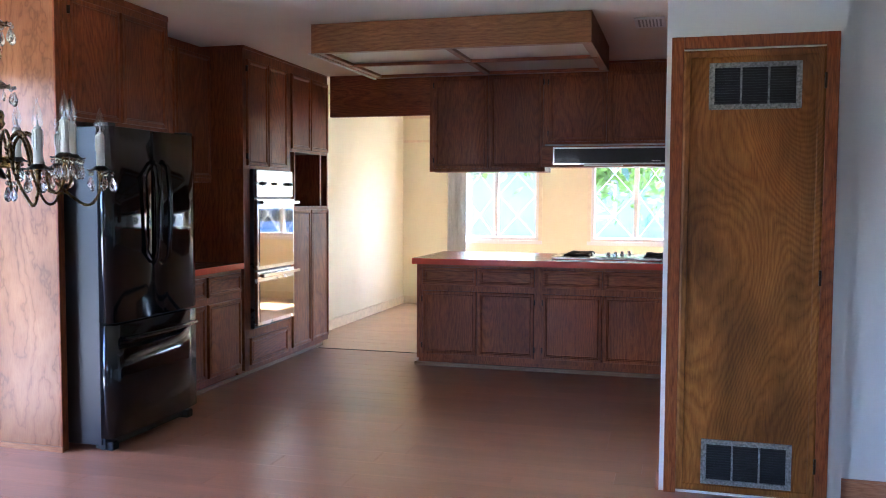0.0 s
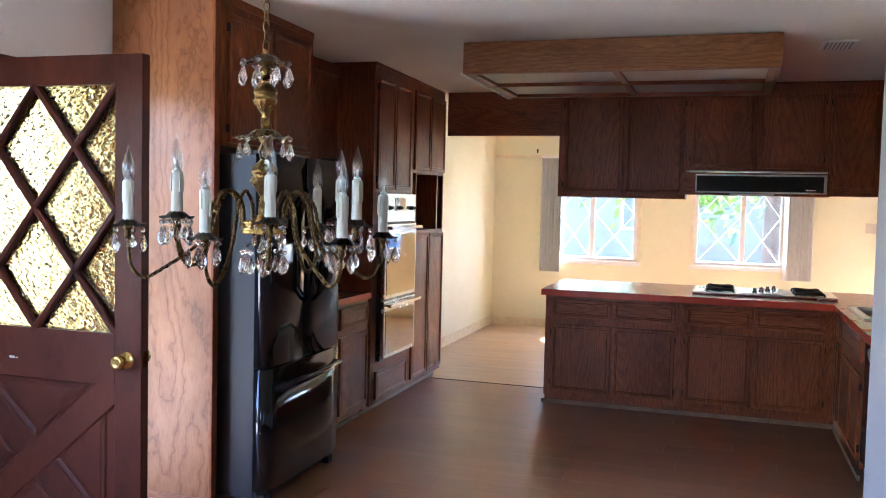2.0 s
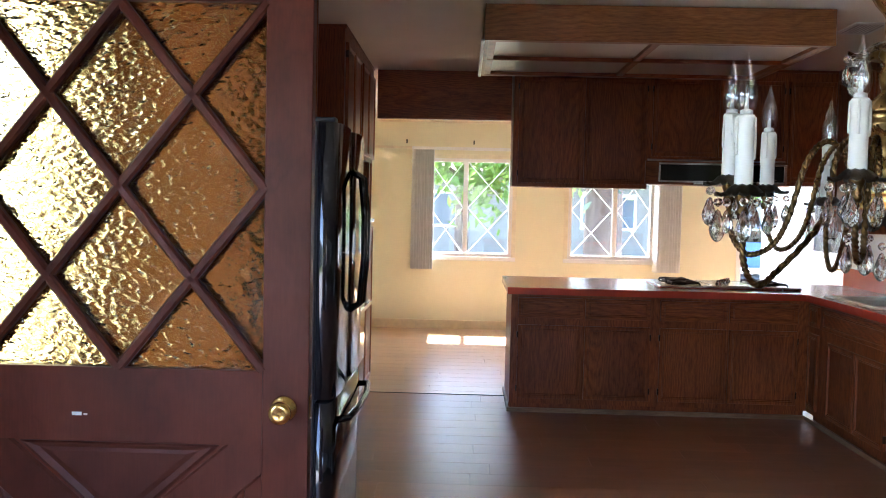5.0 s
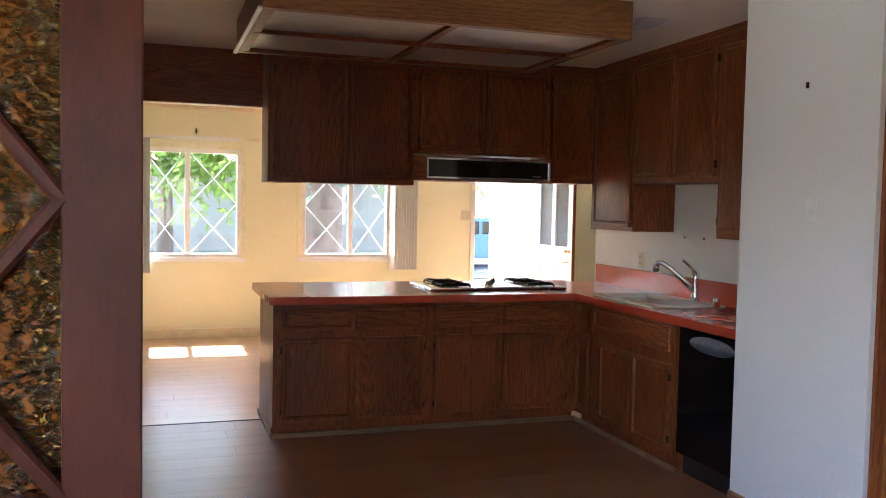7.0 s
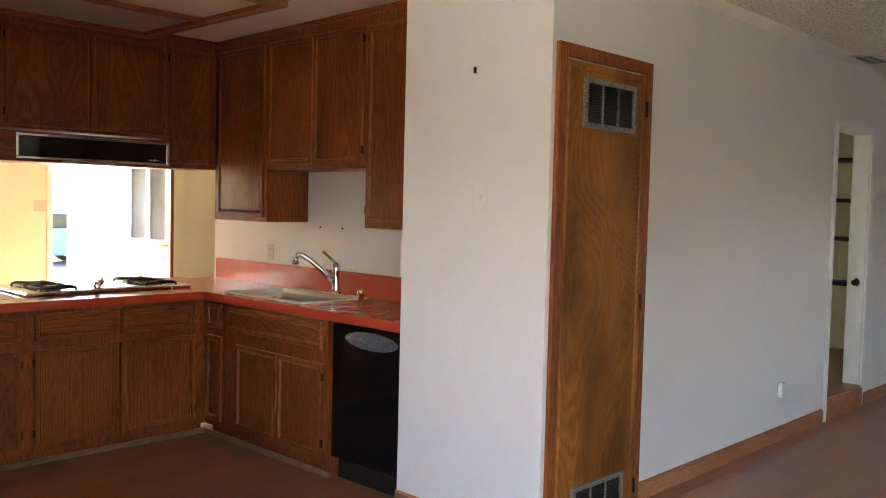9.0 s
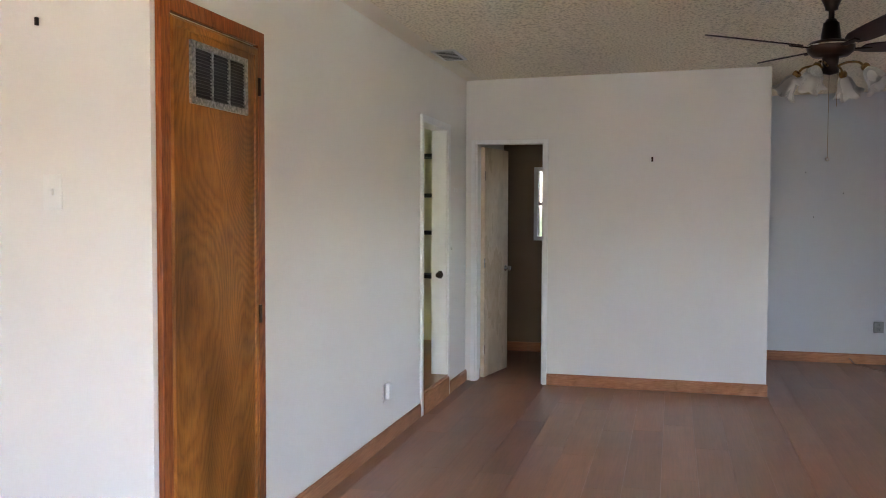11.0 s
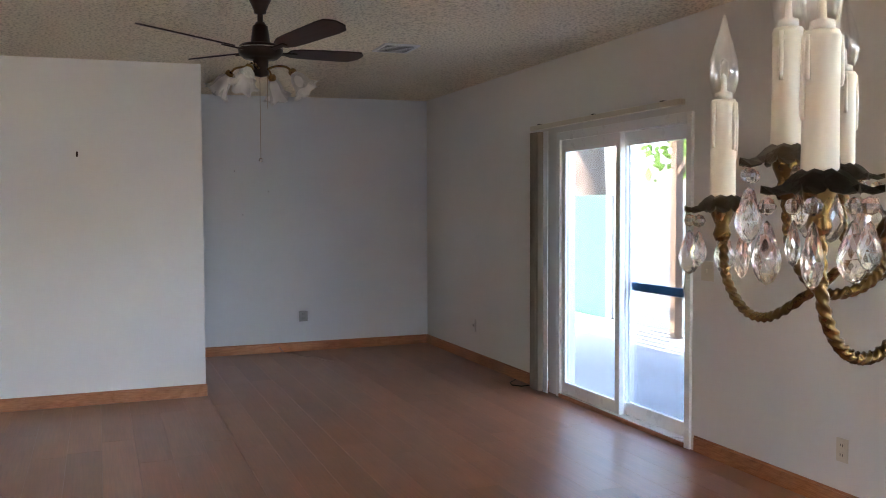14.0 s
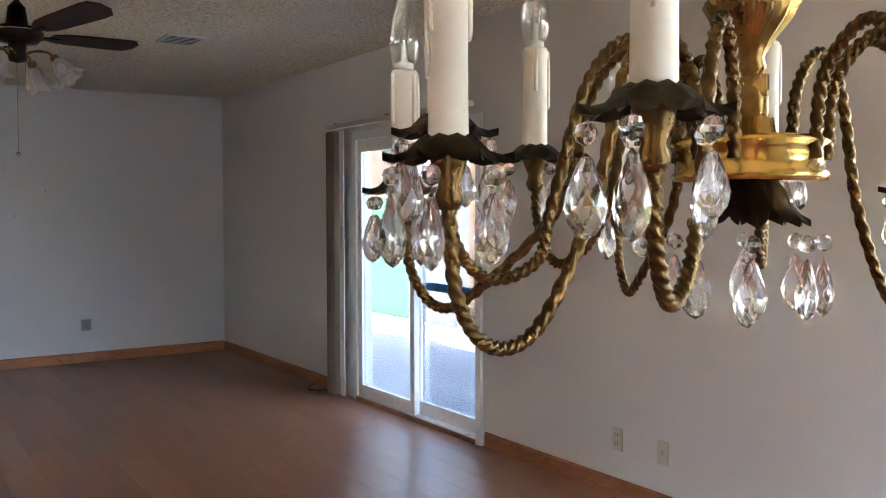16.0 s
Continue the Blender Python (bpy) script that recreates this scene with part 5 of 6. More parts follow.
def arm_meshes(r, lo, end):
    bm = bmesh.new()
    tube(bm, bez([(0.050, 0, 0.0), (0.056, 0, 0.055), (0.085, 0, 0.085), (0.115, 0, 0.055), (0.140, 0, -0.03), (r - 0.065, 0, lo + 0.012), (r - 0.030, 0, lo), (r - 0.006, 0, lo + 0.03), (r, 0, end)], 60), 0.0041, 14, 0.20, 3)
    return mesh_of("arm", bm, ROPE, True)


bm = bmesh.new()
lathe(bm, [(0.006, -0.034), (0.0085, -0.028), (0.006, -0.020), (0.010, -0.010), (0.012, 0.004), (0.010, 0.006)], 14)
CUP = mesh_of("cup", bm, ROPE, True)
BOB = mesh_of("drip_leaf", petals(7, 0.038, -0.010, 0.004, 0.004), LEAF, True)
CANDLES = []
for v_ in range(3):
    rnd = random.Random(11 + v_)
    bm = bmesh.new()
    lathe(bm, [(0.0115, 0.0), (0.0117, 0.004), (0.0112, 0.045), (0.0114, 0.08), (0.0119, 0.087), (0.0105, 0.091), (0.0, 0.091)], 18)
    for j in range(5):
        a = rnd.uniform(0, 6.28)
        l0 = rnd.uniform(0.02, 0.055)
        tube(bm, [(0.0114 * math.cos(a), 0.0114 * math.sin(a), 0.088), (0.0122 * math.cos(a), 0.0122 * math.sin(a), 0.088 - l0 * 0.5), (0.0122 * math.cos(a), 0.0122 * math.sin(a), 0.088 - l0), (0.0114 * math.cos(a), 0.0114 * math.sin(a), 0.084 - l0)], 0.0019, 6)
    CANDLES.append(mesh_of("candle_sleeve", bm, WAX, True))
bm = bmesh.new()
lathe(bm, [(0.0085, 0.0), (0.0118, 0.010), (0.0140, 0.022), (0.0128, 0.036), (0.0082, 0.052), (0.0038, 0.066), (0.0016, 0.076), (0.0, 0.079)], 16)
BULB_M = mesh_of("bulb", bm, BULB, True)
bm = bmesh.new()
lathe(bm, [(0.008, 0.0), (0.008, 0.006), (0.003, 0.008), (0.0022, 0.022), (0.0, 0.024)], 10)
tube(bm, [(-0.003, 0, 0.02), (-0.004, 0, 0.034), (0, 0, 0.038), (0.004, 0, 0.034), (0.003, 0, 0.02)], 0.0005, 4)
FIL_M = mesh_of("filament", bm, FIL, True)


def under(name, me, parent, m):
    o = new(name, me)
    o.parent, o.matrix_basis = parent, m
    return o


# long low arms alternate with shorter high ones; one low arm is missing
ARMS = [(29, 0.280, -0.013), (59, 0.216, 0.024), (86, 0.246, 0.000), (116, 0.230, 0.018), (-178, 0.228, 0.024), (-148, 0.300, 0.006),
        (-124, 0.210, 0.028), (-89, 0.250, -0.012), (-57, 0.205, 0.022), (-27, 0.292, -0.018), (0, 0.235, 0.018)]
for k, (turn, r, lift) in enumerate(ARMS):
    a = under("arm", arm_meshes(r, -0.115 if r > 0.243 else -0.082, lift - 0.025), ch, pose(0, 0, 0, 0, 0, turn))
    tagged(a, "twisted rope brass arm")
    under("cup", CUP, a, pose(r, 0, 0.0 + lift))
    under("drip_leaf", BOB, a, pose(r, 0, 0.004 + lift, 0, 0, 17 * k))
    under("candle_sleeve", CANDLES[k % 3], a, pose(r, 0, 0.006 + lift, 0, 0, 50 * k))
    under("bulb", BULB_M, a, pose(r, 0, 0.097 + lift))
    under("filament", FIL_M, a, pose(r, 0, 0.097 + lift, 0, 0, 40 * k))
    for j in range(5):
        b = 2 * math.pi * (j + 0.3 * (k % 3)) / 5
        hang(a, r + 0.032 * math.cos(b), 0.032 * math.sin(b), -0.008 + lift, j % 2 == 0, 60 * j + 20 * k)
for j in range(8):
    b = 2 * math.pi * j / 8 + 0.2
    hang(ch, 0.056 * math.cos(b), 0.056 * math.sin(b), 0.387, True, 50 * j)
    hang(ch, 0.058 * math.cos(b + 0.3), 0.058 * math.sin(b + 0.3), 0.214, j % 2 == 0, 70 * j)
    hang(ch, 0.050 * math.cos(b + 0.5), 0.050 * math.sin(b + 0.5), -0.05, True, 35 * j)
hang(ch, 0, 0, -0.06, True, 0)

# ---- ceiling fan ----
FX, FY = 1.65, 2.68
fc = cz(FY)
fn = thing("ceiling_fan", "dark bronze ceiling fan with four blades and tulip lamp shades", "ceiling fan", pose(FX, FY, fc))
bm = bmesh.new()
lathe(bm, [(0.0, 0.0), (0.075, 0.0), (0.073, -0.015), (0.045, -0.07), (0.032, -0.10), (0.03, -0.115), (0.014, -0.12), (0.014, -0.165)], 24)
part("canopy", bm, BRONZE, fn, "bell-shaped ceiling canopy", True)
bm = bmesh.new()
lathe(bm, [(0.022, -0.16), (0.030, -0.175), (0.038, -0.18), (0.050, -0.265), (0.098, -0.275), (0.112, -0.288), (0.114, -0.305), (0.108, -0.325), (0.085, -0.345), (0.04, -0.35), (0.038, -0.375), (0.034, -0.40), (0.042, -0.41), (0.040, -0.43), (0.0, -0.44)], 32)
part("motor", bm, BRONZE, fn, "dark bronze motor housing", True)
bm = bmesh.new()
lathe(bm, [(0.1145, -0.292), (0.1155, -0.295), (0.1145, -0.298)], 32)
part("trim_ring", bm, STEEL, fn, "thin silver trim ring", True)
BLADE = wood("fan_blade_walnut", (0.020, 0.010, 0.008), (0.034, 0.017, 0.013), (0.05, 0.026, 0.02), "x", 0.35)
for k in range(4):
    iron = bmesh.new()
    box(iron, 0.09, 0.22, -0.016, 0.016, -0.004, 0.004, None, 0.003)
    i_ = part("blade_iron", iron, BRONZE, fn, at=pose(0, 0, -0.315, 0, 0, -67 + 90 * k) @ pose(0, 0, 0, -13, -4))
    bm = bmesh.new()
    ol = [(0.17, -0.035), (0.22, -0.055), (0.30, -0.062), (0.56, -0.072), (0.62, -0.068), (0.66, -0.030), (0.66, 0.030), (0.62, 0.068), (0.56, 0.072), (0.30, 0.062), (0.22, 0.055), (0.17, 0.035)]
    lo = [bm.verts.new((x, y, 0.004)) for x, y in ol]
    hi = [bm.verts.new((x, y, 0.011)) for x, y in ol]
    bm.faces.new(lo[::-1])
    bm.faces.new(hi)
    for j in range(len(ol)):
        bm.faces.new((lo[j], lo[(j + 1) % len(ol)], hi[(j + 1) % len(ol)], hi[j]))
    part("blade", bm, BLADE, i_, "dark brown wooden blade")
FROST = bpy.data.materials.new("frosted_tulip_glass")
FROST.use_nodes = True
_b = FROST.node_tree.nodes["Principled BSDF"]
_b.inputs["Base Color"].default_value = (0.86, 0.84, 0.80, 1)
_b.inputs["Roughness"].default_value = 0.35
_b.inputs["Transmission Weight"].default_value = 0.35
bm = bmesh.new()
seg = 30
rows = []
for r, z, ruff in ((0.018, 0.0, 0), (0.024, -0.012, 0), (0.036, -0.03, 0.0), (0.042, -0.055, 0.03), (0.044, -0.08, 0.08), (0.058, -0.105, 0.16), (0.070, -0.115, 0.20)):
    rows.append([bm.verts.new((r * (1 + ruff * math.cos(6 * 2 * math.pi * k / seg)) * math.cos(2 * math.pi * k / seg), r * (1 + ruff * math.cos(6 * 2 * math.pi * k / seg)) * math.sin(2 * math.pi * k / seg), z + 0.03 * ruff * math.sin(6 * 2 * math.pi * k / seg))) for k in range(seg)])
for a, b in zip(rows, rows[1:]):
    for k in range(seg):
        bm.faces.new((a[k], a[(k + 1) % seg], b[(k + 1) % seg], b[k]))
bmesh.ops.solidify(bm, geom=bm.faces[:], thickness=0.002)
TULIP = mesh_of("tulip_shade", bm, FROST, True)
for k in range(4):
    bm = bmesh.new()
    tube(bm, bez([(0.03, 0, -0.40), (0.08, 0, -0.385), (0.135, 0, -0.39), (0.165, 0, -0.415)], 6), 0.006, 8)
    la = part("lamp_arm", bm, ANTIQUE, fn, "curved brass lamp arm", True, pose(0, 0, 0, 0, 0, 60 + 90 * k))
    bm = bmesh.new()
    lathe(bm, [(0.0, 0.012), (0.018, 0.01), (0.022, 0.0), (0.020, -0.018)], 14)
    part("socket", bm, ANTIQUE, la, smooth=True, at=pose(0.167, 0, -0.415, 0, -42))
    under("tulip_shade", TULIP, la, pose(0.173, 0, -0.422, 0, -38))
bm = bmesh.new()
tube(bm, [(0.03, 0, -0.43), (0.03, 0, -0.65), (0.03, 0, -0.85)], 0.0012, 5)
pc = part("pull_chain", bm, ANTIQUE, fn, "thin pull chain")
bm = bmesh.new()
lathe(bm, [(0.0, -0.012), (0.011, -0.004), (0.011, 0.004), (0.0, 0.012)], 12, pose(0.03, 0, -0.86))
part("chain_ball", bm, CRYSTAL, pc, "clear ball pull")
bm = bmesh.new()
tube(bm, [(-0.02, -0.03, -0.42), (-0.02, -0.03, -0.52), (-0.02, -0.03, -0.60)], 0.0012, 5)
part("pull_chain", bm, ANTIQUE, fn, "thin pull chain")

# ---- outdoors ----
GRASS = plaster("dry_grass_ground", (0.10, 0.13, 0.05), 0.95, 0.8, 30.0, 0.4)
CONC = plaster("patio_concrete", (0.27, 0.27, 0.265), 0.85, 0.3, 35.0, 0.1)
STUCCO = plaster("pale_stucco", (0.22, 0.205, 0.18), 0.9, 0.5, 50.0, 0.05)
bm = bmesh.new()
vs = [bm.verts.new(p) for p in ((-600, -600, -0.32), (600, -600, -0.32), (600, 600, -0.32), (-600, 600, -0.32))]
bm.faces.new(vs)
tagged(new("ground", mesh_of("ground", bm, GRASS)), "dry grass ground around the house", "ground", kind="structure")
# west end of the patio is unseen, added to bounce daylight indoors
solid("pavement_patio", [(-6.0, 9.5, -2.9, S0 - T - 0.002, -0.3, -0.04)], CONC, "pale concrete patio outside the sliding door", "pavement")
solid("pavement_walk", [(-1.5, 3.5, YF + T + 0.002, 19.0, -0.31, -0.16)], CONC, "pale concrete walk before the entry", "pavement")
solid("road", [(-60, 60, 22.0, 30.0, -0.318, -0.30)], plaster("asphalt", (0.06, 0.06, 0.062), 0.9, 0.4, 60.0, 0.2), "grey asphalt street beyond the lawn", "road")
# side path is invented and kept pale to bounce sunlight through the west openings
solid("pavement_side", [(-9.0, W0 - T - 0.002, 1.0, 8.0, -0.31, -0.10)], plaster("pale_bounce_concrete", (0.36, 0.355, 0.345), 0.85, 0.3, 35.0, 0.1), "invented pale concrete outside the brown door, bouncing daylight indoors", "pavement")
# west eave is out of view, its depth set to shape the daylight there
solid("roof_overhang", [(W0 - 0.2, 6.6, -0.15, S0 - T - 0.002, 2.50, 2.75), (W0 - 0.45, W0 - T - 0.002, S0, YF, 2.42, 2.75), (W0 - 0.7, 3.6, YF + T + 0.002, YF + 0.42, 2.50, 2.75)], WHITE, "white painted eaves of the house", "roof")
solid("roof", [(W0 - 0.45, 6.6, -0.15, YF + 0.42, 2.76, 2.95)], plain("grey_shingle", (0.16, 0.15, 0.14), 0.9), "low grey roof over the house", "roof")
TIMBER = wood("weathered_timber", (0.10, 0.06, 0.04), (0.16, 0.10, 0.07), (0.22, 0.15, 0.10), "z", 0.7)
pg = thing("patio_cover", "brown timber patio cover with open slats", "pergola", pose(1.0, -2.65, -0.04))
for x0 in (0.2, 4.31, 8.2):
    p_ = part("post", one((x0, x0 + 0.10, -0.05, 0.05, 0, 2.45), bevel=0.006), TIMBER, pg)
    bm = bmesh.new()
    box(bm, -0.03, 0.03, -0.03, 0.03, 0, 0.75, pose(x0 + 0.05, 0, 1.85, 0, -48))
    part("brace", bm, TIMBER, p_)
part("beam", one((-0.3, 8.5, -0.06, 0.06, 2.45, 2.62)), TIMBER, pg)
for k in range(7):
    part("slat", one((-0.3, 8.5, 1.50 + 0.17 * k, 1.56 + 0.17 * k, 2.62, 2.67)), TIMBER, pg)
for k in range(5):
    part("rafter", one((0.2 + 2.0 * k, 0.25 + 2.0 * k, 0.06, 2.6, 2.50, 2.62)), TIMBER, pg)
fe = thing("chain_link_fence", "chain-link fence with green screening and pale posts", "fence", pose(3.0, -2.98, -0.32))
GREEN = plain("green_screen_cloth", (0.035, 0.10, 0.07), 0.8, 0.0, 0.2)
part("screen", one((4.4, 9.0, -0.03, -0.02, 0.1, 1.95)), GREEN, fe, "dark green screening cloth")
part("screen", one((-6, 4.4, -0.03, -0.02, 0.1, 1.95)), plain("grey_screen_cloth", (0.13, 0.14, 0.145), 0.8, 0.0, 0.1), fe, "grey screening cloth")
for k in range(7):
    bm = bmesh.new()
    lathe(bm, [(0.03, 0), (0.03, 2.0), (0.0, 2.03)], 10, pose(-6 + 2.0 * k, 0, 0))
    part("post", bm, STEEL, fe, "pale metal post")
bm = bmesh.new()
for k in range(-18, 62):
    for s_ in (1, -1):
        x0 = k * 0.12
        a, b = Vector((x0, 0, 0.1)), Vector((x0 + s_ * 1.0, 0, 1.9))
        d = Vector((0.0016, 0, 0))
        vs = [bm.verts.new(p) for p in (a - d, a + d, b + d, b - d)]
        bm.faces.new(vs)
bmesh.ops.solidify(bm, geom=bm.faces[:], thickness=0.003)
part("wire_mesh", bm, STEEL, fe, "woven diagonal wire")
solid("backdrop_neighbour_wall", [(-12, 30, -9.2, -9.0, -0.3, 2.6)], STUCCO, "pale neighbour wall behind the fence", "backdrop")
# side wall is made up; its height sets how much sky reaches the door
solid("backdrop_side_wall", [(-12.2, -12.0, -6, 14, -0.3, 2.7)], STUCCO, "invented pale wall outside the brown door, limiting the sky light", "backdrop")

BARK = wood("grey_brown_bark", (0.05, 0.035, 0.03), (0.12, 0.09, 0.075), (0.18, 0.14, 0.12), "z", 0.9, 20.0)


def leaves(name, c0, c1):
    m, n, l, b = material(name, 0.6)
    g_ = n.new("ShaderNodeNewGeometry")
    tone = ramp(n, l, g_.outputs["Random Per Island"], [(0.0, c0), (1.0, c1)])
    l.new(tone, b.inputs["Base Color"])
    thin, both = n.new("ShaderNodeBsdfTranslucent"), n.new("ShaderNodeMixShader")
    l.new(tone, thin.inputs["Color"])
    both.inputs[0].default_value = 0.5
    l.new(b.outputs[0], both.inputs[1])
    l.new(thin.outputs[0], both.inputs[2])
    l.new(both.outputs[0], n["Material Output"].inputs["Surface"])
    return m


LEAVES = leaves("green_leaves", (0.09, 0.16, 0.03), (0.22, 0.34, 0.07))
LEAVES_B = leaves("blue_green_needles", (0.03, 0.06, 0.04), (0.08, 0.13, 0.09))
LEAVES_Y = leaves("yellow_green_leaves", (0.08, 0.14, 0.02), (0.30, 0.26, 0.04))


def crown(centre, size, n, leaf, rnd, clumps=22):
    bm = bmesh.new()
    cl = []
    for _ in range(clumps):
        d = Vector((rnd.gauss(0, 1), rnd.gauss(0, 1), rnd.gauss(0, 1))).normalized() * rnd.uniform(0.35, 1.0)
        cl.append((Vector((d.x * size[0], d.y * size[1], d.z * size[2])), rnd.uniform(0.18, 0.38)))
    for _ in range(n):
        c, s = rnd.choice(cl)
        p = Vector(centre) + c + Vector((rnd.gauss(0, 1) * s * size[0], rnd.gauss(0, 1) * s * size[1], rnd.gauss(0, 1) * s * size[2])) * 0.7
        u = Vector((rnd.gauss(0, 1), rnd.gauss(0, 1), rnd.gauss(0, 1))).normalized()
        w = u.orthogonal().normalized()
        k = leaf * rnd.uniform(0.6, 1.4)
        vs = [bm.verts.new(q) for q in (p - u * k, p + w * k * 0.45, p + u * k, p - w * k * 0.45)]
        bm.faces.new(vs)
    return bm


def tree(x, y, h, r, size, mat, n, leaf, label, seed, low=0.5):
    rnd = random.Random(seed)
    t = thing("tree", label, "tree", pose(x, y, -0.32))
    bm = bmesh.new()
    lathe(bm, [(r * 1.3, 0), (r, 0.3), (r * 0.85, h * 0.4), (r * 0.5, h * 0.75), (r * 0.1, h)], 12)
    for k in range(7):
        a = 2.4 * k
        z = h * (0.35 + 0.07 * k)
        d = Vector((math.cos(a), math.sin(a), 0.5))
        tube(bm, [(0, 0, z), tuple(Vector((0, 0, z)) + d * size[0] * 0.4), tuple(Vector((0, 0, z)) + d * size[0] * 0.8)], r * 0.25, 6)
    part("trunk", bm, BARK, t, smooth=True)
    part("crown", crown((0, 0, h * (low + 0.25)), size, n, leaf, rnd), mat, t)


tree(6.9, -5.2, 5.5, 0.22, (2.2, 1.6, 1.6), LEAVES, 2600, 0.10, "leafy green tree behind the patio fence", 3, 0.35)
tree(11.5, -5.0, 7.0, 0.55, (2.0, 1.5, 1.5), LEAVES_B, 1200, 0.12, "thick-barked tree behind the fence", 4, 0.8)
tree(-3.2, 24.5, 6.0, 0.2, (3.2, 2.5, 2.0), LEAVES, 3000, 0.16, "broad green street tree beyond the lawn", 5, 0.3)
tree(-0.35, 19.0, 9.0, 0.40, (3.0, 2.2, 3.2), LEAVES_B, 3000, 0.16, "dark conifer with a thick trunk on the lawn", 6, 0.3)
tree(3.8, 26.0, 7.0, 0.25, (3.0, 2.5, 2.2), LEAVES, 2200, 0.16, "green tree across the street", 7, 0.35)
for x, y, s in ((-4.3, 15.2, 0.55), (-3.5, 15.0, 0.45), (-5.4, 15.6, 0.6)):
    b_ = thing("bush", "yellow-green flowering bush on the lawn", "bush", pose(x, y, -0.32))
    part("foliage", crown((0, 0, s * 0.9), (s, s, s * 0.8), 700, 0.06, random.Random(int(x * 10) + 90), 14), LEAVES_Y, b_)
    part("stem", one((-0.03, 0.03, -0.03, 0.03, 0, s)), BARK, b_)
# parked car by the kerb
car = thing("parked_car", "blue parked car by the street kerb", "car", pose(3.0, 25.2, -0.30))
bm = bmesh.new()
ol = [(0, 0.25), (0.02, 0.62), (0.25, 0.78), (1.05, 0.86), (1.65, 1.38), (3.05, 1.42), (3.75, 0.95), (4.25, 0.88), (4.4, 0.6), (4.4, 0.25)]
lo = [bm.verts.new((x, 0, z)) for x, z in ol]
hi = [bm.verts.new((x, 1.7, z)) for x, z in ol]
bm.faces.new(lo)
bm.faces.new(hi[::-1])
for j in range(len(ol)):
    bm.faces.new((lo[j], hi[j], hi[(j + 1) % len(ol)], lo[(j + 1) % len(ol)]))
bmesh.ops.bevel(bm, geom=bm.edges[:], offset=0.06, segments=2, affect="EDGES")
part("body", bm, plain("blue_car_paint", (0.05, 0.12, 0.30), 0.2), car)
for x0, x1 in ((1.35, 2.2), (2.3, 3.2)):
    part("side_window", one((x0, x1, -0.012, 0.0, 0.95, 1.30), bevel=0.02), BLACK, car)
for x0 in (0.85, 3.5):
    for y0 in (0.05, 1.45):
        bm = bmesh.new()
        lathe(bm, [(0.20, -0.02), (0.31, 0.0), (0.32, 0.1), (0.31, 0.2), (0.20, 0.22)], 20, pose(x0, y0 + 0.2, 0.32, 90))
        w_ = part("wheel", bm, BLACK_MAT, car)
        bm = bmesh.new()
        lathe(bm, [(0.0, -0.025), (0.19, -0.025), (0.20, 0.0)], 20, pose(x0, y0 - 0.0, 0.32, -90))
        part("rim", bm, STEEL, w_)
hs = thing("house", "low pale house across the street", "house", pose(-14, 33, -0.32))
part("wall", one((0, 22, 0, 8, 0, 3.0)), STUCCO, hs)
bm = bmesh.new()
vs = [bm.verts.new(p) for p in ((-0.6, -0.8, 3.0), (22.6, -0.8, 3.0), (22.6, 8.8, 3.0), (-0.6, 8.8, 3.0), (-0.6, 4, 5.0), (22.6, 4, 5.0))]
for f in ((0, 1, 5, 4), (2, 3, 4, 5), (0, 4, 3), (1, 2, 5), (0, 3, 2, 1)):
    bm.faces.new([vs[i] for i in f])
part("roof", bm, plain("brown_shingle", (0.16, 0.12, 0.10), 0.9), hs)
for x in (3, 9, 15):
    w_ = part("window", one((x, x + 2.0, -0.05, 0.0, 1.0, 2.3)), WHITE, hs)
    part("pane", one((x + 0.1, x + 1.9, -0.06, -0.05, 1.1, 2.2)), plain("grey_far_glass", (0.10, 0.12, 0.14), 0.2), w_)

# ---- laminate floor, plank by plank ----
PW, PL = 0.195, 1.25


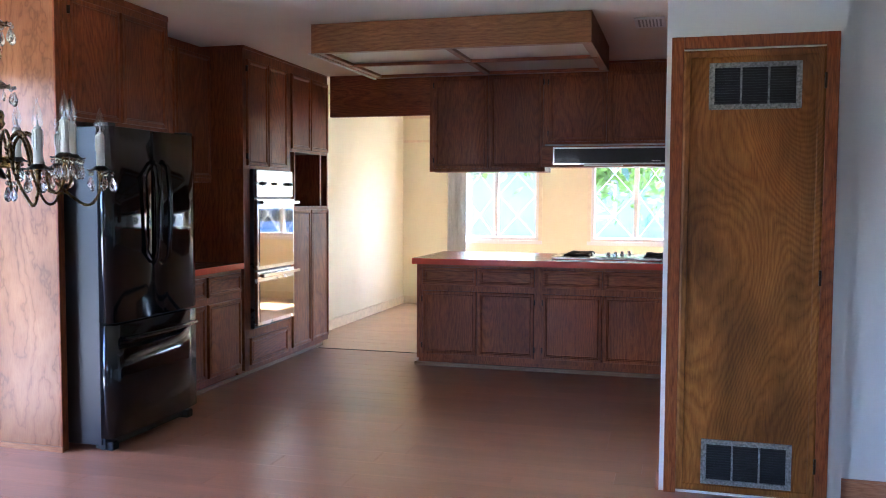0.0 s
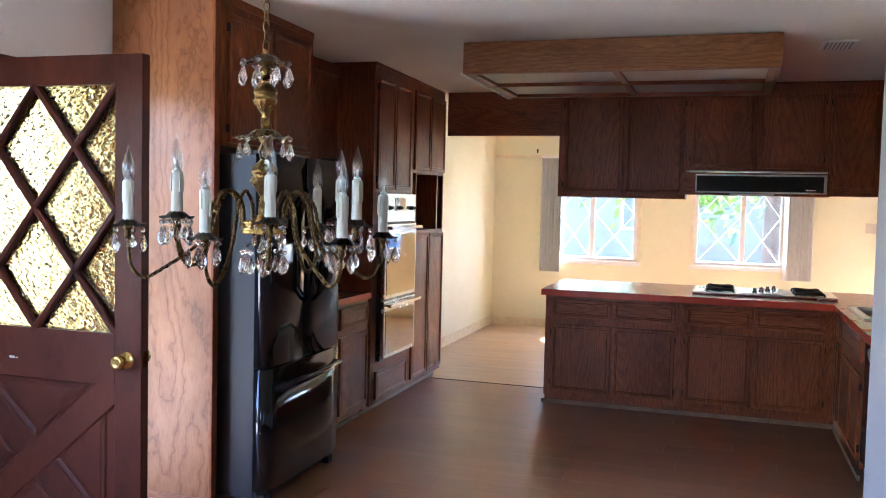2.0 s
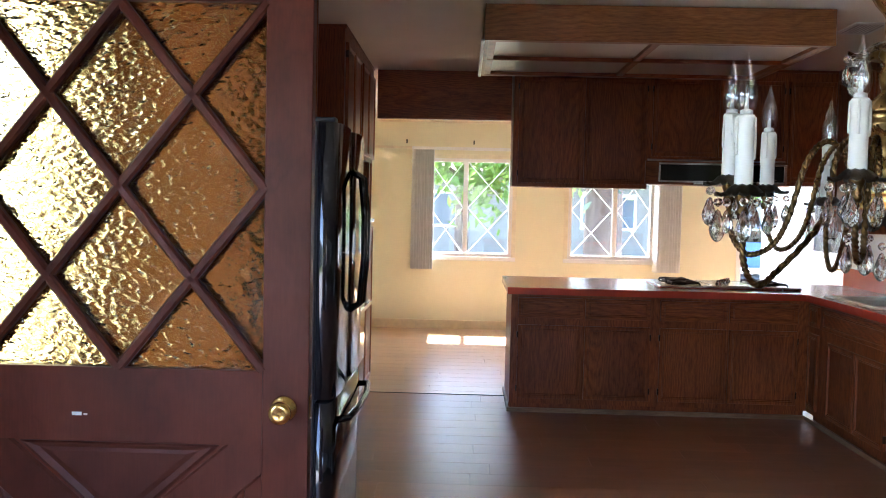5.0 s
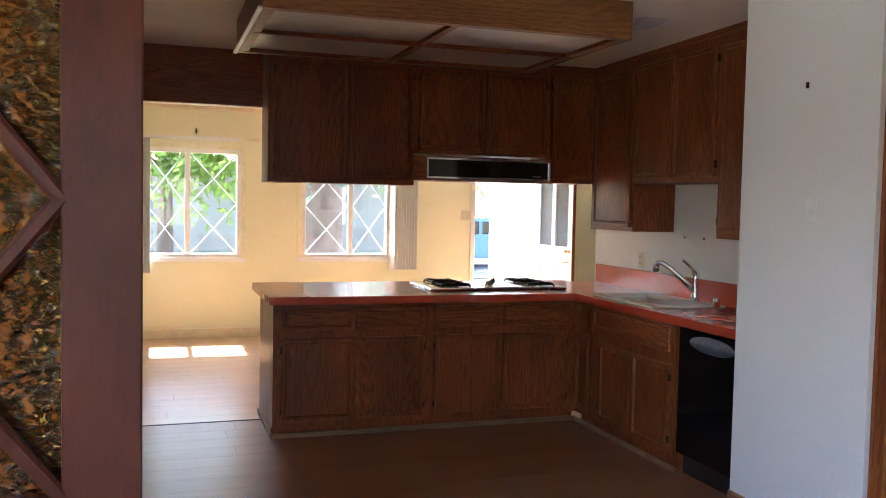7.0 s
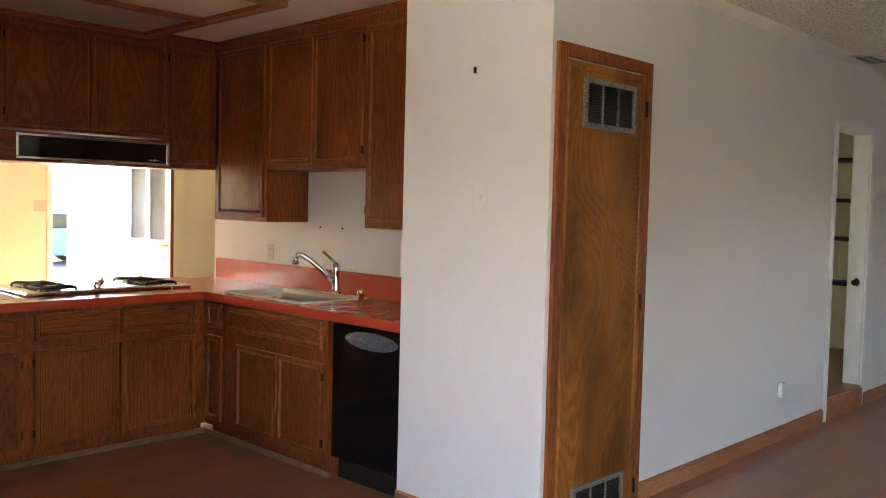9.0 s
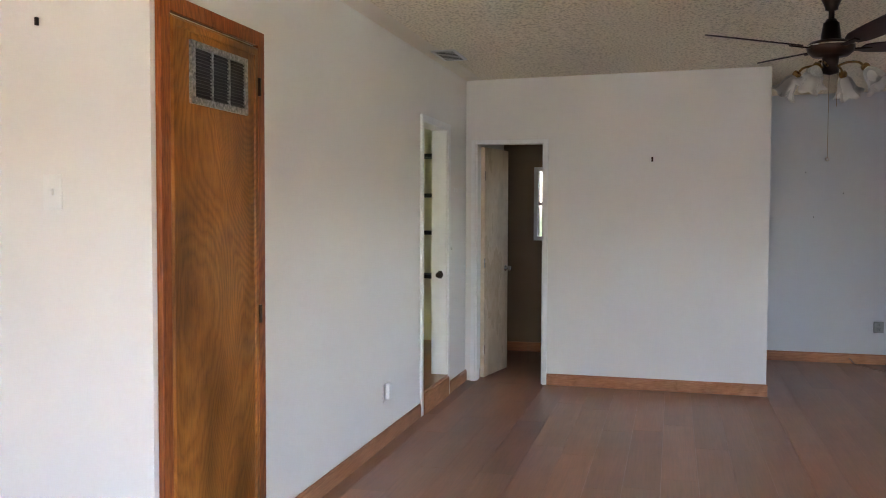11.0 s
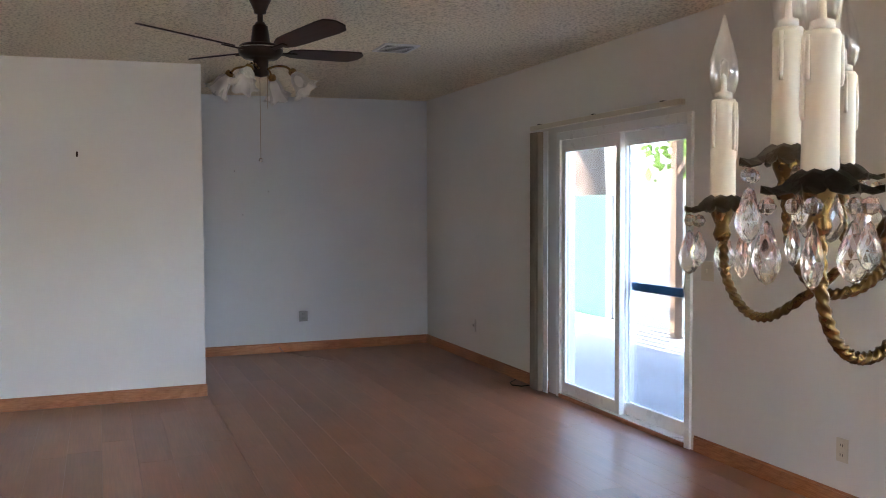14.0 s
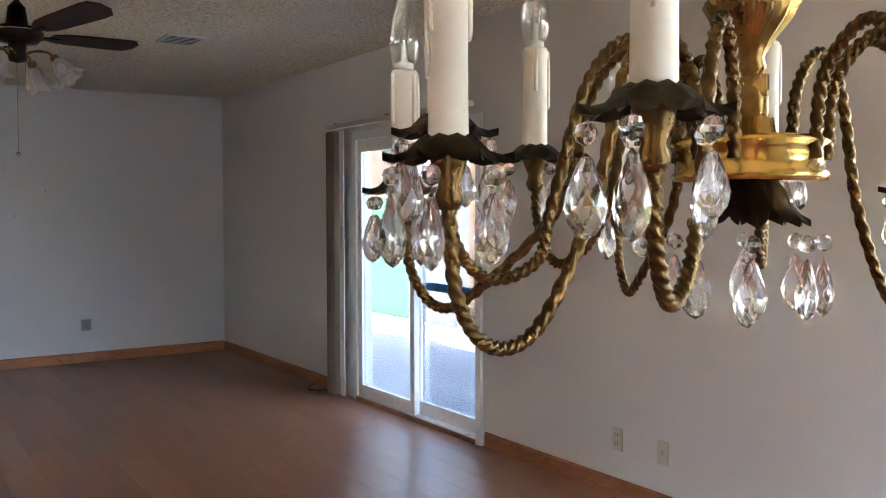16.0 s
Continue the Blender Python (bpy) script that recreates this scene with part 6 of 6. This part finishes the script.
def plank_mesh(x0, x1, y0, y1, zt):
    c, t = 0.0008, 0.012
    bm = bmesh.new()
    b = [bm.verts.new(p) for p in ((0, 0, -t), (x1 - x0, 0, -t), (x1 - x0, y1 - y0, -t), (0, y1 - y0, -t))]
    m_ = [bm.verts.new(p) for p in ((0.0004, 0.0004, -c), (x1 - x0 - 0.0004, 0.0004, -c), (x1 - x0 - 0.0004, y1 - y0 - 0.0004, -c), (0.0004, y1 - y0 - 0.0004, -c))]
    u = [bm.verts.new(p) for p in ((c, c, 0), (x1 - x0 - c, c, 0), (x1 - x0 - c, y1 - y0 - c, 0), (c, y1 - y0 - c, 0))]
    for a, d in ((b, m_), (m_, u)):
        for k in range(4):
            bm.faces.new((a[k], a[(k + 1) % 4], d[(k + 1) % 4], d[k]))
    bm.faces.new(u)
    return bm


fl = thing("floor", "reddish-brown wood laminate plank floor", "floor", pose(0, 0, 0), kind="structure")
shared = {}
rnd = random.Random(5)
y = S0
while y < 8.19:
    y1 = min(y + PW, 8.19)
    ym = (y + y1) / 2
    xa, xb = W0, (XE if ym < 2.71 else (XC if ym < YN else -0.06))
    x = xa - rnd.uniform(0.1, 1.1)
    while x < xb:
        p, q = max(x, xa), min(x + PL, xb)
        if q - p > 0.02:
            key = (round(q - p, 3), round(y1 - y, 3))
            if key not in shared:
                shared[key] = mesh_of("plank", plank_mesh(p, q, y, y1, 0), PLANK)
            under("plank", shared[key], fl, pose(p, y, 0))
        x += PL
    y = y1
solid("floor_small_room", [(XC, 5.80, 2.84, YN, -0.1, -0.002)], PLANK, "reddish-brown laminate floor of the small room", "floor")
ff = thing("floor_front_room", "pale golden laminate floor of the front room", "floor", pose(0, 0, FZ), kind="structure")
verts, faces = [], []
y = 8.20
while y < YF:
    y1 = min(y + PW, YF)
    x = W0 - rnd.uniform(0.1, 1.1)
    while x < 2.8:
        p, q = max(x, W0), min(x + PL, 2.8)
        if q - p > 0.02:
            n0 = len(verts)
            g_ = 0.0012
            verts += [(p, y, -0.01), (q, y, -0.01), (q, y1, -0.01), (p, y1, -0.01), (p + g_, y + g_, 0), (q - g_, y + g_, 0), (q - g_, y1 - g_, 0), (p + g_, y1 - g_, 0)]
            faces += [(n0, n0 + 1, n0 + 5, n0 + 4), (n0 + 1, n0 + 2, n0 + 6, n0 + 5), (n0 + 2, n0 + 3, n0 + 7, n0 + 6), (n0 + 3, n0, n0 + 4, n0 + 7), (n0 + 4, n0 + 5, n0 + 6, n0 + 7)]
        x += PL
    y = y1
me = bpy.data.meshes.new("planks")
me.from_pydata(verts, [], faces)
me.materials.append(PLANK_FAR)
o_ = new("planks", me)
o_.parent = ff
tagged(o_, kind="stuff")
